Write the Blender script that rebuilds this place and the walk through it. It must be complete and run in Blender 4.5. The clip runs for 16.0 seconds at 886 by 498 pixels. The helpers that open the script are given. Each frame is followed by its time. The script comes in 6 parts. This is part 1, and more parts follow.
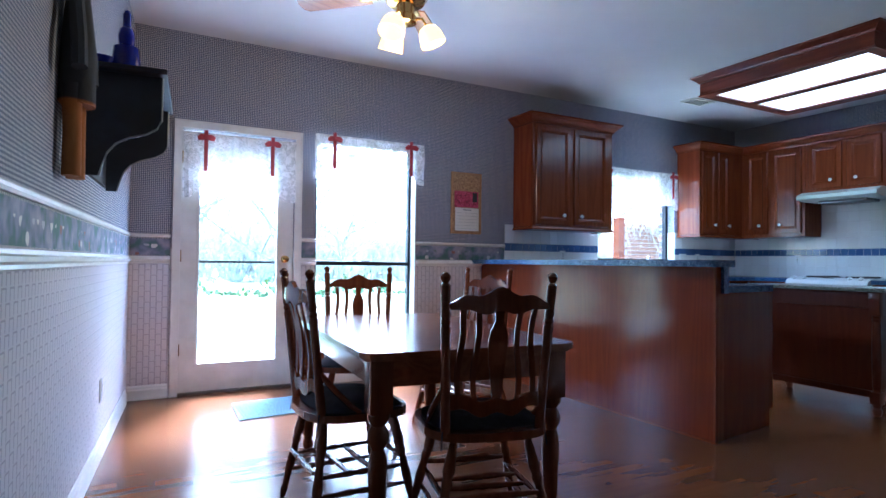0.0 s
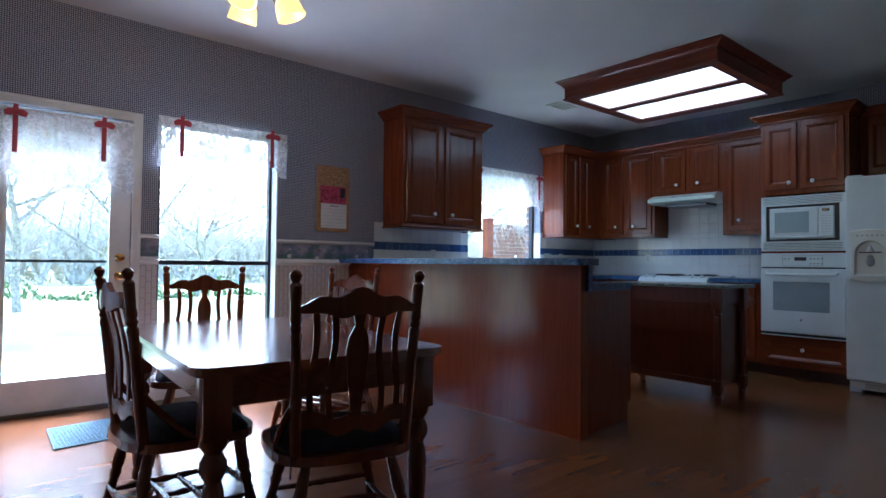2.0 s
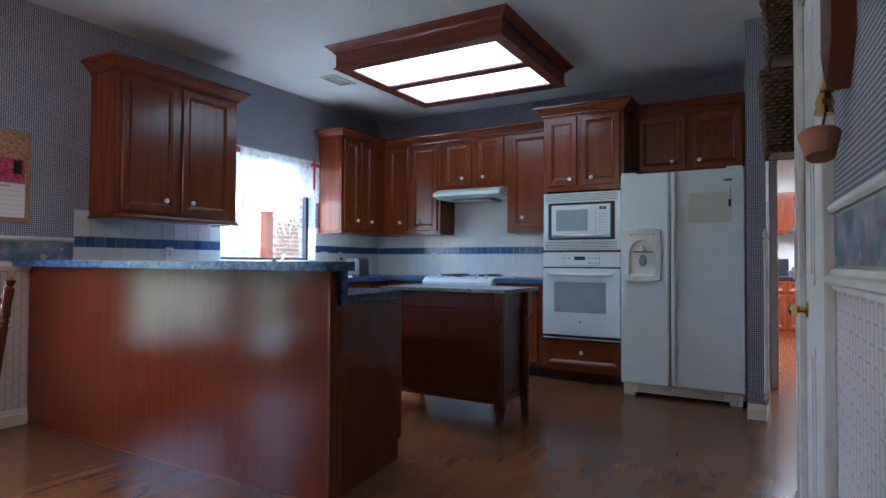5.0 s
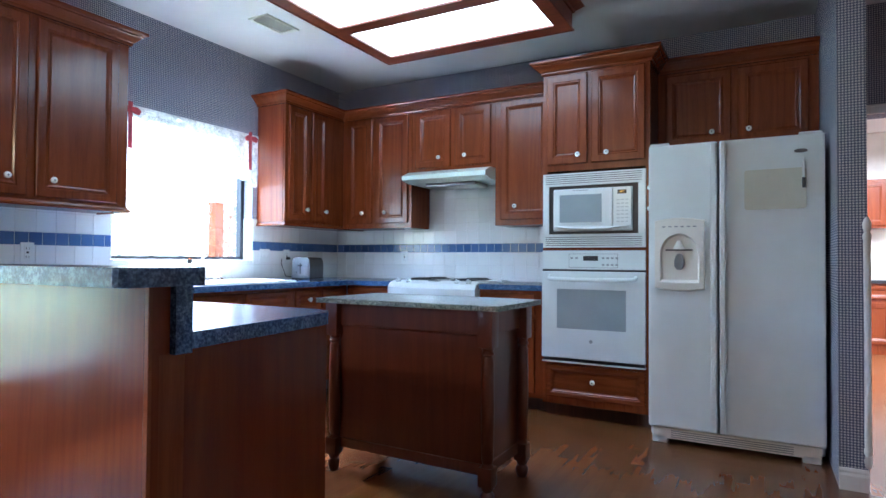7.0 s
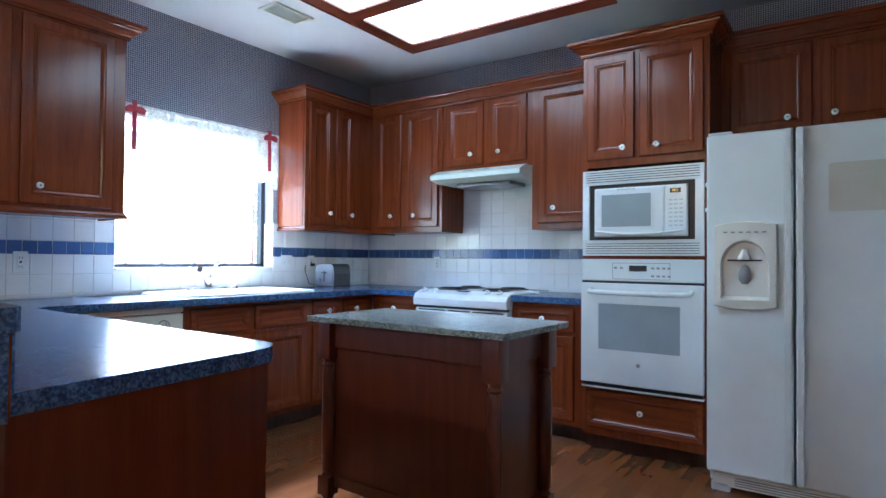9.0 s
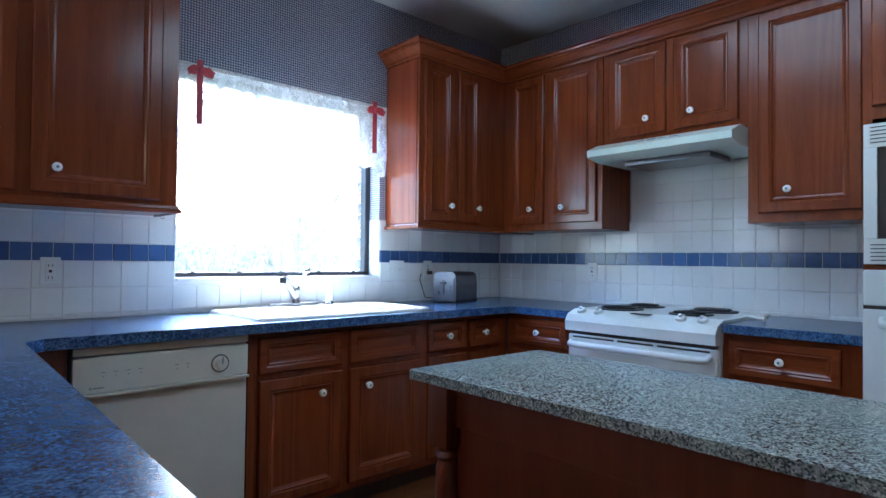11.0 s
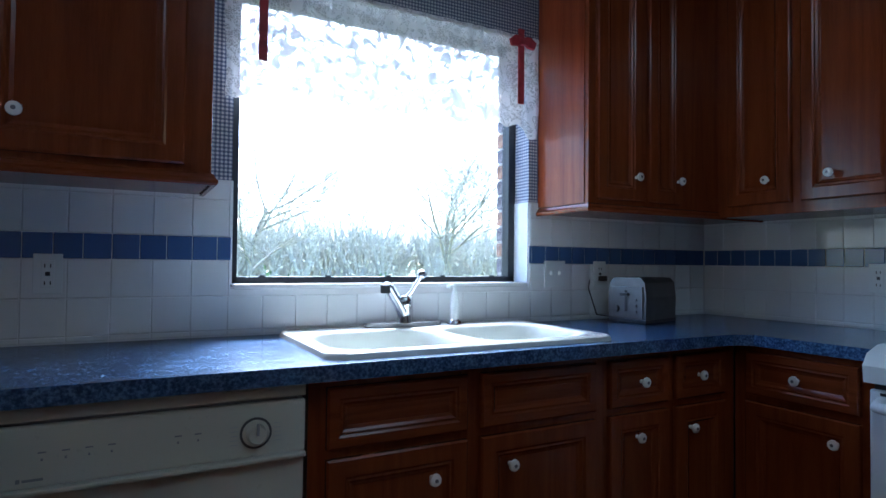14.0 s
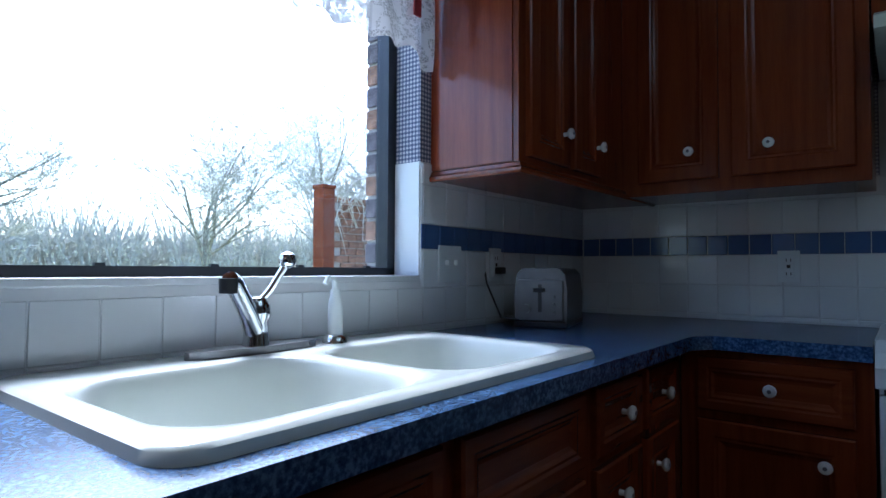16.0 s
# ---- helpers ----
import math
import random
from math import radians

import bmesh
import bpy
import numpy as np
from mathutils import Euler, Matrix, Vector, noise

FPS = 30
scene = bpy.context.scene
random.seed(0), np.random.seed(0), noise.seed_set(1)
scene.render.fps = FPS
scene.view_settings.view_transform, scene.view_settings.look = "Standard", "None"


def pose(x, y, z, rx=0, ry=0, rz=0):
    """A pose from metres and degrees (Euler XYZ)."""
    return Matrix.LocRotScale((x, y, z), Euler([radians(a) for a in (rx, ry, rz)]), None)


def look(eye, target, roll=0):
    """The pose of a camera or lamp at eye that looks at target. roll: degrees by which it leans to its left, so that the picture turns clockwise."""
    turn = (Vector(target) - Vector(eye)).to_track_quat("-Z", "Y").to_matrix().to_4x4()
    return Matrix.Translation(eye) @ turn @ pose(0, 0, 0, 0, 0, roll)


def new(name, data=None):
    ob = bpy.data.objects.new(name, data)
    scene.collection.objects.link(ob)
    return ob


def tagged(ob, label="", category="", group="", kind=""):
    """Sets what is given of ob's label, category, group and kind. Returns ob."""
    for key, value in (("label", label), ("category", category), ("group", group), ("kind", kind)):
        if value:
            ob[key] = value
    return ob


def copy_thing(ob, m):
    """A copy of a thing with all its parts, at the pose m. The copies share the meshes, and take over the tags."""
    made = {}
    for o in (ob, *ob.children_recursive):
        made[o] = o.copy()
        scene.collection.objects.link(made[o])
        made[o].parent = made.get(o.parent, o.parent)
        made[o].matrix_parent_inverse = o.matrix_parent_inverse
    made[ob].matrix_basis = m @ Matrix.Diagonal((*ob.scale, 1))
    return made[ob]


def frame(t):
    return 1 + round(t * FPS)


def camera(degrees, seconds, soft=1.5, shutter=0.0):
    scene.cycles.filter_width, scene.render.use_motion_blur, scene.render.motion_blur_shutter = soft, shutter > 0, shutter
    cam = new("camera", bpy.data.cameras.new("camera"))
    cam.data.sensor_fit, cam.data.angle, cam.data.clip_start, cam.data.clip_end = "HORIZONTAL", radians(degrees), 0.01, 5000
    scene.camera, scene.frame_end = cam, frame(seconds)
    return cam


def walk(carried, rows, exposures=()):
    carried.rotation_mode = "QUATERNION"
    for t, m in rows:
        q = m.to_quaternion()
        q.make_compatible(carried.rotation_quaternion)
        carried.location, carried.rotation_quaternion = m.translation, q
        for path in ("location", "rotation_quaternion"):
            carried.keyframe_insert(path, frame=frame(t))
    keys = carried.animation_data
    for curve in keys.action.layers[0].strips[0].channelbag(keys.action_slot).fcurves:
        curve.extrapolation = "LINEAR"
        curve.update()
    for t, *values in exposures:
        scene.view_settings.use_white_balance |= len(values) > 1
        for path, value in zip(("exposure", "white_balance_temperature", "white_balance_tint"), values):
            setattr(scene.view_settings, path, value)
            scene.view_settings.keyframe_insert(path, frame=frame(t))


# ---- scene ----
cam = camera(74.5, 16.0)
PATH = [
    (0, (-0.657, -0.196, 1.036), (0.286, 1.567, 1.083), 0.7),
    (0.5, (-0.645, -0.211, 1.036), (0.451, 1.461, 1.086), 0.6),
    (1, (-0.625, -0.201, 1.031), (0.574, 1.399, 1.082), 0.6),
    (1.5, (-0.541, -0.117, 1.026), (0.721, 1.433, 1.079), 0.6),
    (2, (-0.494, -0.024, 1.024), (0.806, 1.495, 1.078), 0.6),
    (2.5, (-0.519, 0.055, 1.039), (0.809, 1.55, 1.09), 0.7),
    (3, (-0.538, 0.088, 1.036), (0.816, 1.559, 1.086), 0.8),
    (3.5, (-0.473, 0.085, 1.041), (0.92, 1.519, 1.095), 0.8),
    (4, (-0.241, 0.028, 1.05), (1.221, 1.391, 1.104), 0.7),
    (4.5, (0.072, 0.131, 1.065), (1.681, 1.318, 1.114), 0.6),
    (5, (0.406, 0.355, 1.069), (2.134, 1.361, 1.115), 0.3),
    (7.5, (1.71, 0.918, 1.105), (3.465, 1.877, 1.145), 0.4),
    (8, (1.797, 0.907, 1.124), (3.531, 1.903, 1.161), 0.4),
    (8.5, (1.892, 0.865, 1.133), (3.589, 1.921, 1.171), 0.5),
    (9, (2.073, 0.898, 1.152), (3.711, 2.045, 1.189), 0.5),
    (9.5, (2.3, 1.093, 1.186), (3.891, 2.304, 1.217), 0.6),
    (10, (2.533, 1.321, 1.183), (4.045, 2.629, 1.215), 0.6),
    (12.5, (3.16, 2.221, 1.183), (4.421, 3.773, 1.227), 0.7),
    (13, (3.206, 2.333, 1.164), (4.449, 3.899, 1.214), 0.6),
    (13.5, (3.402, 2.432, 1.155), (4.462, 4.127, 1.204), 0.6),
    (14, (3.571, 2.624, 1.163), (4.518, 4.385, 1.211), 0.6),
    (14.5, (3.661, 2.871, 1.13), (4.607, 4.632, 1.188), 0.7),
    (15, (3.712, 3.141, 1.103), (4.82, 4.806, 1.164), 0.8),
    (15.5, (3.772, 3.35, 1.099), (5.094, 4.849, 1.161), 0.4),
    (16, (3.75, 3.51, 1.103), (5.316, 4.751, 1.173), 0.3),
]

EXPOSURES = [(t, e, k, 10) for t, e, k in ((0, 4.45, 4600), (0.5, 4.0, 4800), (1, 3.8, 4900), (1.5, 3.7, 4900), (3.5, 3.8, 5050), (5, 4.4, 5050), (7.5, 5.22, 5150), (10, 4.85, 5050), (12.5, 3.95, 4950), (13.5, 3.4, 4950), (14.5, 2.95, 5050), (16, 2.35, 5000))]
walk(cam, [(t, look(eye, target, roll)) for t, eye, target, roll in PATH], EXPOSURES)

# ---- light ----
world = bpy.data.worlds.new("sky")
scene.world = world
world.use_nodes = True
wn = world.node_tree
sky = wn.nodes.new("ShaderNodeTexSky")
sky.sky_type = "NISHITA"
sky.sun_disc = False
sky.sun_elevation, sky.sun_rotation = radians(50), radians(20)
sky.air_density, sky.dust_density = 1.0, 3.0
wn.links.new(sky.outputs["Color"], wn.nodes["Background"].inputs["Color"])
wn.nodes["Background"].inputs["Strength"].default_value = 0.15


def lamp(name, kind, m, energy, color=(1, 1, 1), **kw):
    data = bpy.data.lights.new(name, kind)
    data.energy, data.color = energy, color
    for key, value in kw.items():
        if key == "size":
            data.shape, data.size, data.size_y = "RECTANGLE", value[0], value[1]
        if key == "angle":
            data.angle = value
        if key == "radius":
            data.shadow_soft_size = value
    ob = new(name, data)
    ob.matrix_basis = m
    return ob


lamp("sun", "SUN", look((0, 0, 0), (-0.22, -0.60, -0.77)), 1.2, (1.0, 0.97, 0.92), angle=radians(15))
# added fill lamp that brightens the far room; it stands for no known fixture
lamp("far_room_fill", "AREA", look((8.5, 0.0, 2.5), (8.5, 0.0, 0)), 12, (1, 0.97, 0.92), size=(2.5, 2.5))
lamp("fan_light", "POINT", pose(0.61, 2.63, 2.08), 1.3, (1.0, 0.72, 0.40), radius=0.10)


# ---- materials ----
class Nodes:
    """A small builder of node materials."""

    def __init__(self, name, rough=0.5, metal=0.0, **inputs):
        self.mat = bpy.data.materials.new(name)
        self.mat.use_nodes = True
        self.tree = self.mat.node_tree
        self.bsdf = self.tree.nodes["Principled BSDF"]
        self.set("Roughness", rough)
        self.set("Metallic", metal)
        for key, value in inputs.items():
            self.set(key.replace("_", " "), value)

    def set(self, key, value):
        if isinstance(value, bpy.types.NodeSocket):
            self.tree.links.new(value, self.bsdf.inputs[key])
        else:
            if isinstance(value, tuple) and len(value) == 3:
                value = (*value, 1)
            self.bsdf.inputs[key].default_value = value

    def node(self, kind, out=0, ins=(), **props):
        n = self.tree.nodes.new(kind)
        for key, value in props.items():
            setattr(n, key, value)
        for key, value in dict(ins).items():
            if isinstance(value, bpy.types.NodeSocket):
                self.tree.links.new(value, n.inputs[key])
            else:
                n.inputs[key].default_value = value
        return n.outputs[out]

    def coords(self, scale=(1, 1, 1), world=False, rot=(0, 0, 0)):
        c = self.node("ShaderNodeNewGeometry", "Position") if world else self.node("ShaderNodeTexCoord", "Object")
        return self.node("ShaderNodeMapping", 0, {"Vector": c, "Scale": scale, "Rotation": rot})

    def math(self, op, a, b=0.0, c=0.0):
        return self.node("ShaderNodeMath", 0, {0: a, 1: b, 2: c}, operation=op)

    def noise(self, vec, scale, detail=4.0, rough=0.55, dist=0.0):
        return self.node("ShaderNodeTexNoise", 0, {"Vector": vec, "Scale": scale, "Detail": detail, "Roughness": rough, "Distortion": dist})

    def ramp(self, fac, stops):
        n = self.tree.nodes.new("ShaderNodeValToRGB")
        self.tree.links.new(fac, n.inputs[0])
        el = n.color_ramp.elements
        el[0].position, el[0].color = stops[0][0], (*stops[0][1], 1)
        el[1].position, el[1].color = stops[-1][0], (*stops[-1][1], 1)
        for p, c in stops[1:-1]:
            e = el.new(p)
            e.color = (*c, 1)
        return n.outputs[0]

    def mix(self, fac, a, b, blend="MIX"):
        a = (*a, 1) if isinstance(a, tuple) and len(a) == 3 else a
        b = (*b, 1) if isinstance(b, tuple) and len(b) == 3 else b
        return self.node("ShaderNodeMix", 2, {0: fac, 6: a, 7: b}, data_type="RGBA", blend_type=blend)

    def bump(self, height, strength, distance=0.002):
        self.set("Normal", self.node("ShaderNodeBump", 0, {"Height": height, "Strength": strength, "Distance": distance}))
        return self


def plain(name, color, rough=0.5, metal=0.0, vary=0.06, scale=6.0, **inputs):
    """A paint, plastic or metal with soft unevenness in colour and gloss."""
    n = Nodes(name, rough, metal, **inputs)
    v = n.coords()
    f = n.noise(v, scale, 5)
    dark = tuple(c * (1 - vary * 2) for c in color)
    lite = tuple(min(1, c * (1 + vary)) for c in color)
    n.set("Base Color", n.ramp(f, [(0.3, dark), (0.7, lite)]))
    g = n.noise(v, scale * 9, 3)
    n.set("Roughness", n.math("MULTIPLY_ADD", g, 0.14, rough - 0.07))
    return n.mat


def wood(name, dark, mid, lite, axis=2, rough=0.34, scale=1.0, coat=0.3, spec=0.38, relief=0.10):
    """Stained wood with long grain and cathedral figure along an axis."""
    n = Nodes(name, rough)
    s = [14 * scale] * 3
    s[axis] = 0.9 * scale
    v = n.coords(tuple(s))
    rnd = n.node("ShaderNodeObjectInfo", "Random")
    off = n.node("ShaderNodeCombineXYZ", 0, {0: n.math("MULTIPLY", rnd, 13.0), 1: n.math("MULTIPLY", rnd, 29.0), 2: n.math("MULTIPLY", rnd, 7.0)})
    v = n.node("ShaderNodeVectorMath", 0, {0: v, 1: off}, operation="ADD")
    big = n.noise(v, 0.28, 2, 0.5, 0.4)
    rings = n.math("PINGPONG", n.math("MULTIPLY", big, 11.0), 0.5)
    fine = n.noise(v, 7.0, 6, 0.7)
    pores = n.noise(v, 24.0, 2, 0.6)
    f = n.math("MULTIPLY_ADD", fine, 0.34, n.math("MULTIPLY_ADD", rings, 0.30, n.math("MULTIPLY_ADD", pores, 0.16, 0.02)))
    col = n.ramp(f, [(0.18, dark), (0.40, mid), (0.72, lite)])
    n.set("Base Color", col)
    n.set("Roughness", n.math("MULTIPLY_ADD", fine, 0.10, rough - 0.04))
    n.set("Coat Weight", coat)
    n.set("Coat Roughness", 0.14)
    n.set("Specular IOR Level", spec)
    n.bump(n.math("MULTIPLY_ADD", rings, 0.8, fine), relief, 0.0008)
    return n.mat


CHERRY = wood("cherry_wood", (0.125, 0.024, 0.007), (0.185, 0.041, 0.011), (0.255, 0.066, 0.018), rough=0.22, coat=0.1)
CHERRY_X = wood("cherry_wood_crosswise", (0.125, 0.024, 0.007), (0.185, 0.041, 0.011), (0.255, 0.066, 0.018), axis=0, rough=0.22, coat=0.1)
PANEL = wood("oak_panel_wood", (0.112, 0.017, 0.005), (0.148, 0.025, 0.006), (0.175, 0.034, 0.009), rough=0.16, coat=0.0, spec=0.3, relief=0.04)
PANEL_Y = wood("light_box_wood", (0.11, 0.020, 0.009), (0.19, 0.040, 0.015), (0.26, 0.062, 0.024), axis=1)
ISLAND = wood("island_wood", (0.085, 0.019, 0.008), (0.120, 0.028, 0.011), (0.16, 0.040, 0.016), rough=0.32)
MAPLE = wood("table_wood", (0.13, 0.036, 0.014), (0.20, 0.062, 0.024), (0.29, 0.100, 0.042), axis=1, rough=0.2, coat=0.6)
CHAIRWOOD = wood("chair_wood", (0.09, 0.022, 0.010), (0.15, 0.042, 0.017), (0.22, 0.072, 0.028), rough=0.23)
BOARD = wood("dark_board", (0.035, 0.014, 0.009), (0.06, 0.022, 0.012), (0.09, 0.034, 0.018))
ENDPANEL = wood("cherry_oak_end_panel", (0.14, 0.022, 0.008), (0.23, 0.048, 0.014), (0.33, 0.085, 0.026), rough=0.18, coat=0.15, relief=0.15)
OAK = wood("oak_frame", (0.30, 0.15, 0.06), (0.42, 0.23, 0.10), (0.52, 0.31, 0.15), rough=0.45)
WHITE = plain("white_trim_paint", (0.74, 0.74, 0.72), 0.32)
APPLIANCE = plain("white_enamel", (0.72, 0.76, 0.76), 0.22, vary=0.02)
FRIDGE = plain("textured_white_enamel", (0.74, 0.80, 0.80), 0.35, vary=0.02)
BISQUE = plain("bisque_enamel", (0.62, 0.63, 0.54), 0.3, vary=0.02)
PORCELAIN = plain("porcelain", (0.82, 0.82, 0.78), 0.1, vary=0.02)
SINKWHITE = plain("sink_enamel", (0.64, 0.67, 0.63), 0.14, vary=0.015)
CHROME = plain("chrome", (0.75, 0.76, 0.78), 0.08, 1.0, 0.02)
STEEL = plain("brushed_steel", (0.20, 0.20, 0.21), 0.3, 1.0, 0.06, 20)
BRASS = plain("brass", (0.72, 0.50, 0.18), 0.16, 1.0, 0.06)
BLACK = plain("black_plastic", (0.015, 0.015, 0.018), 0.35)
HOODWHITE = plain("pale_green_white_enamel", (0.62, 0.70, 0.64), 0.3, vary=0.02)
OFFWHITE = plain("off_white_plastic", (0.80, 0.80, 0.73), 0.35, vary=0.02)
DARKGLASS = plain("dark_oven_glass", (0.33, 0.38, 0.40), 0.08, vary=0.03)
COIL = plain("burner_coil", (0.02, 0.02, 0.022), 0.45, 0.5)
FRAME = plain("black_window_frame", (0.012, 0.014, 0.02), 0.35)
DIALGREY = plain("dark_grey_ring", (0.10, 0.105, 0.11), 0.5)
KEYGREY = plain("pale_grey_key", (0.48, 0.52, 0.53), 0.4)
GREY = plain("grey_marking", (0.30, 0.32, 0.33), 0.5)
NAVY = plain("navy_cloth", (0.012, 0.014, 0.026), 0.95, vary=0.3, scale=30)
SHELFBLUE = plain("dark_blue_shelf_paint", (0.018, 0.024, 0.042), 0.5, vary=0.2)
COBALT = plain("cobalt_glass", (0.01, 0.02, 0.30), 0.06, vary=0.05, Transmission_Weight=0.35)
RIBBON = plain("red_ribbon", (0.42, 0.035, 0.05), 0.55, vary=0.15, scale=40)
CORK = plain("cork", (0.42, 0.25, 0.12), 0.85, vary=0.25, scale=60)
PAPER = plain("paper", (0.75, 0.73, 0.70), 0.7, vary=0.03)
TERRACOTTA = plain("terracotta_clay", (0.42, 0.17, 0.09), 0.75, vary=0.15)
WICKER = plain("dark_wicker", (0.11, 0.055, 0.025), 0.6, vary=0.4, scale=60)
GREYCLOTH = plain("grey_cloth", (0.05, 0.055, 0.06), 0.95, vary=0.3, scale=40)
OCHRE = plain("ochre_cloth", (0.36, 0.14, 0.03), 0.95, vary=0.35, scale=40)
CREAM = plain("cream_plaster", (0.66, 0.62, 0.56), 0.8, vary=0.05)


def wall_paper(full=False):
    """Small blue and white gingham above the chair rail, dashed stripes on cream below it, both by height."""
    n = Nodes("wall_paper", 0.75)
    pos = n.node("ShaderNodeNewGeometry", "Position")
    sep = n.tree.nodes.new("ShaderNodeSeparateXYZ")
    n.tree.links.new(pos, sep.inputs[0])
    x, y, z = sep.outputs[0], sep.outputs[1], sep.outputs[2]
    u = n.math("ADD", x, y)
    p = 0.0135
    a = n.math("GREATER_THAN", n.math("FRACT", n.math("DIVIDE", u, p)), 0.5)
    b = n.math("GREATER_THAN", n.math("FRACT", n.math("DIVIDE", z, p)), 0.5)
    both = n.math("MULTIPLY", n.math("ADD", a, b), 0.5)
    upper = n.ramp(both, [(0.0, (0.60, 0.59, 0.61)), (0.5, (0.19, 0.21, 0.30)), (1.0, (0.05, 0.065, 0.125))])
    col_w = 0.040
    fu = n.math("FRACT", n.math("DIVIDE", u, col_w))
    line = n.math("LESS_THAN", fu, 0.20)
    row = n.math("FLOOR", n.math("DIVIDE", u, col_w))
    dash = n.math("FRACT", n.math("MULTIPLY_ADD", z, 12.5, n.math("MULTIPLY", row, 0.5)))
    dots = n.math("MULTIPLY", line, n.math("GREATER_THAN", n.math("FRACT", n.math("MULTIPLY", dash, 2.0)), 0.10))
    tick = n.math("GREATER_THAN", dash, 0.93)
    stripe = n.math("GREATER_THAN", n.math("FRACT", n.math("DIVIDE", u, col_w / 4)), 0.5)
    lower = n.mix(n.math("MULTIPLY", stripe, 0.5), (0.66, 0.63, 0.64), (0.52, 0.50, 0.56))
    lower = n.mix(n.math("MULTIPLY", n.math("MAXIMUM", dots, tick), 0.42), lower, (0.13, 0.11, 0.16))
    col = upper if full else n.mix(n.math("GREATER_THAN", z, 1.12), lower, upper)
    soil = n.noise(n.coords(world=True), 2.0, 4)
    n.set("Base Color", n.mix(n.math("MULTIPLY", soil, 0.12), col, (0.30, 0.27, 0.25)))
    n.bump(n.noise(n.coords(world=True), 300, 2), 0.1, 0.0005)
    return n.mat


def border_paper():
    n = Nodes("border_paper", 0.7)
    pos = n.node("ShaderNodeNewGeometry", "Position")
    sep = n.tree.nodes.new("ShaderNodeSeparateXYZ")
    n.tree.links.new(pos, sep.inputs[0])
    x, y, z = sep.outputs[0], sep.outputs[1], sep.outputs[2]
    u = n.math("ADD", x, y)
    flat = n.node("ShaderNodeCombineXYZ", 0, {0: u, 1: z, 2: 0.0})
    f = n.noise(flat, 26, 3, 0.6)
    base = n.ramp(n.noise(flat, 9, 2), [(0.35, (0.30, 0.29, 0.38)), (0.5, (0.17, 0.19, 0.27)), (0.62, (0.07, 0.15, 0.14))])
    vor = n.node("ShaderNodeTexVoronoi", "Distance", {"Vector": flat, "Scale": 15.0, "Randomness": 0.55})
    blob = n.math("LESS_THAN", n.math("MULTIPLY_ADD", f, 0.5, vor), 0.54)
    zone = n.math("LESS_THAN", z, 1.15)
    pick = n.node("ShaderNodeTexVoronoi", "Color", {"Vector": flat, "Scale": 15.0, "Randomness": 0.55})
    sepc = n.tree.nodes.new("ShaderNodeSeparateColor")
    n.tree.links.new(pick, sepc.inputs[0])
    jars = n.ramp(sepc.outputs[0], [(0.0, (0.62, 0.60, 0.58)), (0.35, (0.42, 0.42, 0.50)), (0.6, (0.26, 0.12, 0.11)), (0.8, (0.10, 0.17, 0.16)), (1.0, (0.55, 0.52, 0.46))])
    n.tree.nodes[-1].color_ramp.interpolation = "CONSTANT"
    col = n.mix(n.math("MULTIPLY", blob, zone), base, jars)
    edge = n.math("GREATER_THAN", n.math("ABSOLUTE", n.math("SUBTRACT", z, 1.128)), 0.062)
    check = n.math("GREATER_THAN", n.math("FRACT", n.math("DIVIDE", u, 0.018)), 0.5)
    n.set("Base Color", n.mix(edge, col, n.mix(check, (0.60, 0.58, 0.55), (0.08, 0.09, 0.13))))
    return n.mat


def floor_wood():
    """Red-brown laminate boards with a satin sheen."""
    n = Nodes("floor_laminate", 0.24)
    v = n.coords(world=True)
    rnd = n.node("ShaderNodeObjectInfo", "Random")
    sep = n.tree.nodes.new("ShaderNodeSeparateXYZ")
    n.tree.links.new(n.node("ShaderNodeNewGeometry", "Position"), sep.inputs[0])
    strip = n.math("FLOOR", n.math("DIVIDE", sep.outputs[1], 0.0633))
    stave = n.math("FLOOR", n.math("ADD", n.math("DIVIDE", sep.outputs[0], 0.42), n.math("MULTIPLY", strip, 0.37)))
    tone = n.node("ShaderNodeTexWhiteNoise", "Value", {"Vector": n.node("ShaderNodeCombineXYZ", 0, {0: strip, 1: stave, 2: 0.0})})
    grain = n.noise(n.node("ShaderNodeMapping", 0, {"Vector": v, "Scale": (1.2, 9, 9)}), 2.6, 4, 0.5, 0.1)
    f = n.math("MULTIPLY_ADD", tone, 0.30, n.math("MULTIPLY_ADD", rnd, 0.15, n.math("MULTIPLY", grain, 0.55)))
    n.set("Base Color", n.ramp(f, [(0.22, (0.128, 0.045, 0.016)), (0.5, (0.152, 0.055, 0.019)), (0.78, (0.180, 0.067, 0.024))]))
    smudge = n.noise(v, 2.0, 2, 0.5)
    n.set("Roughness", n.math("MULTIPLY_ADD", smudge, 0.08, 0.18))
    return n.mat


def ceiling_paint():
    n = Nodes("ceiling_paint", 0.9)
    v = n.coords(world=True)
    n.set("Base Color", n.ramp(n.noise(v, 1.3, 3), [(0.3, (0.60, 0.60, 0.60)), (0.7, (0.66, 0.66, 0.66))]))
    n.bump(n.noise(v, 90, 4, 0.7), 0.35, 0.003)
    return n.mat


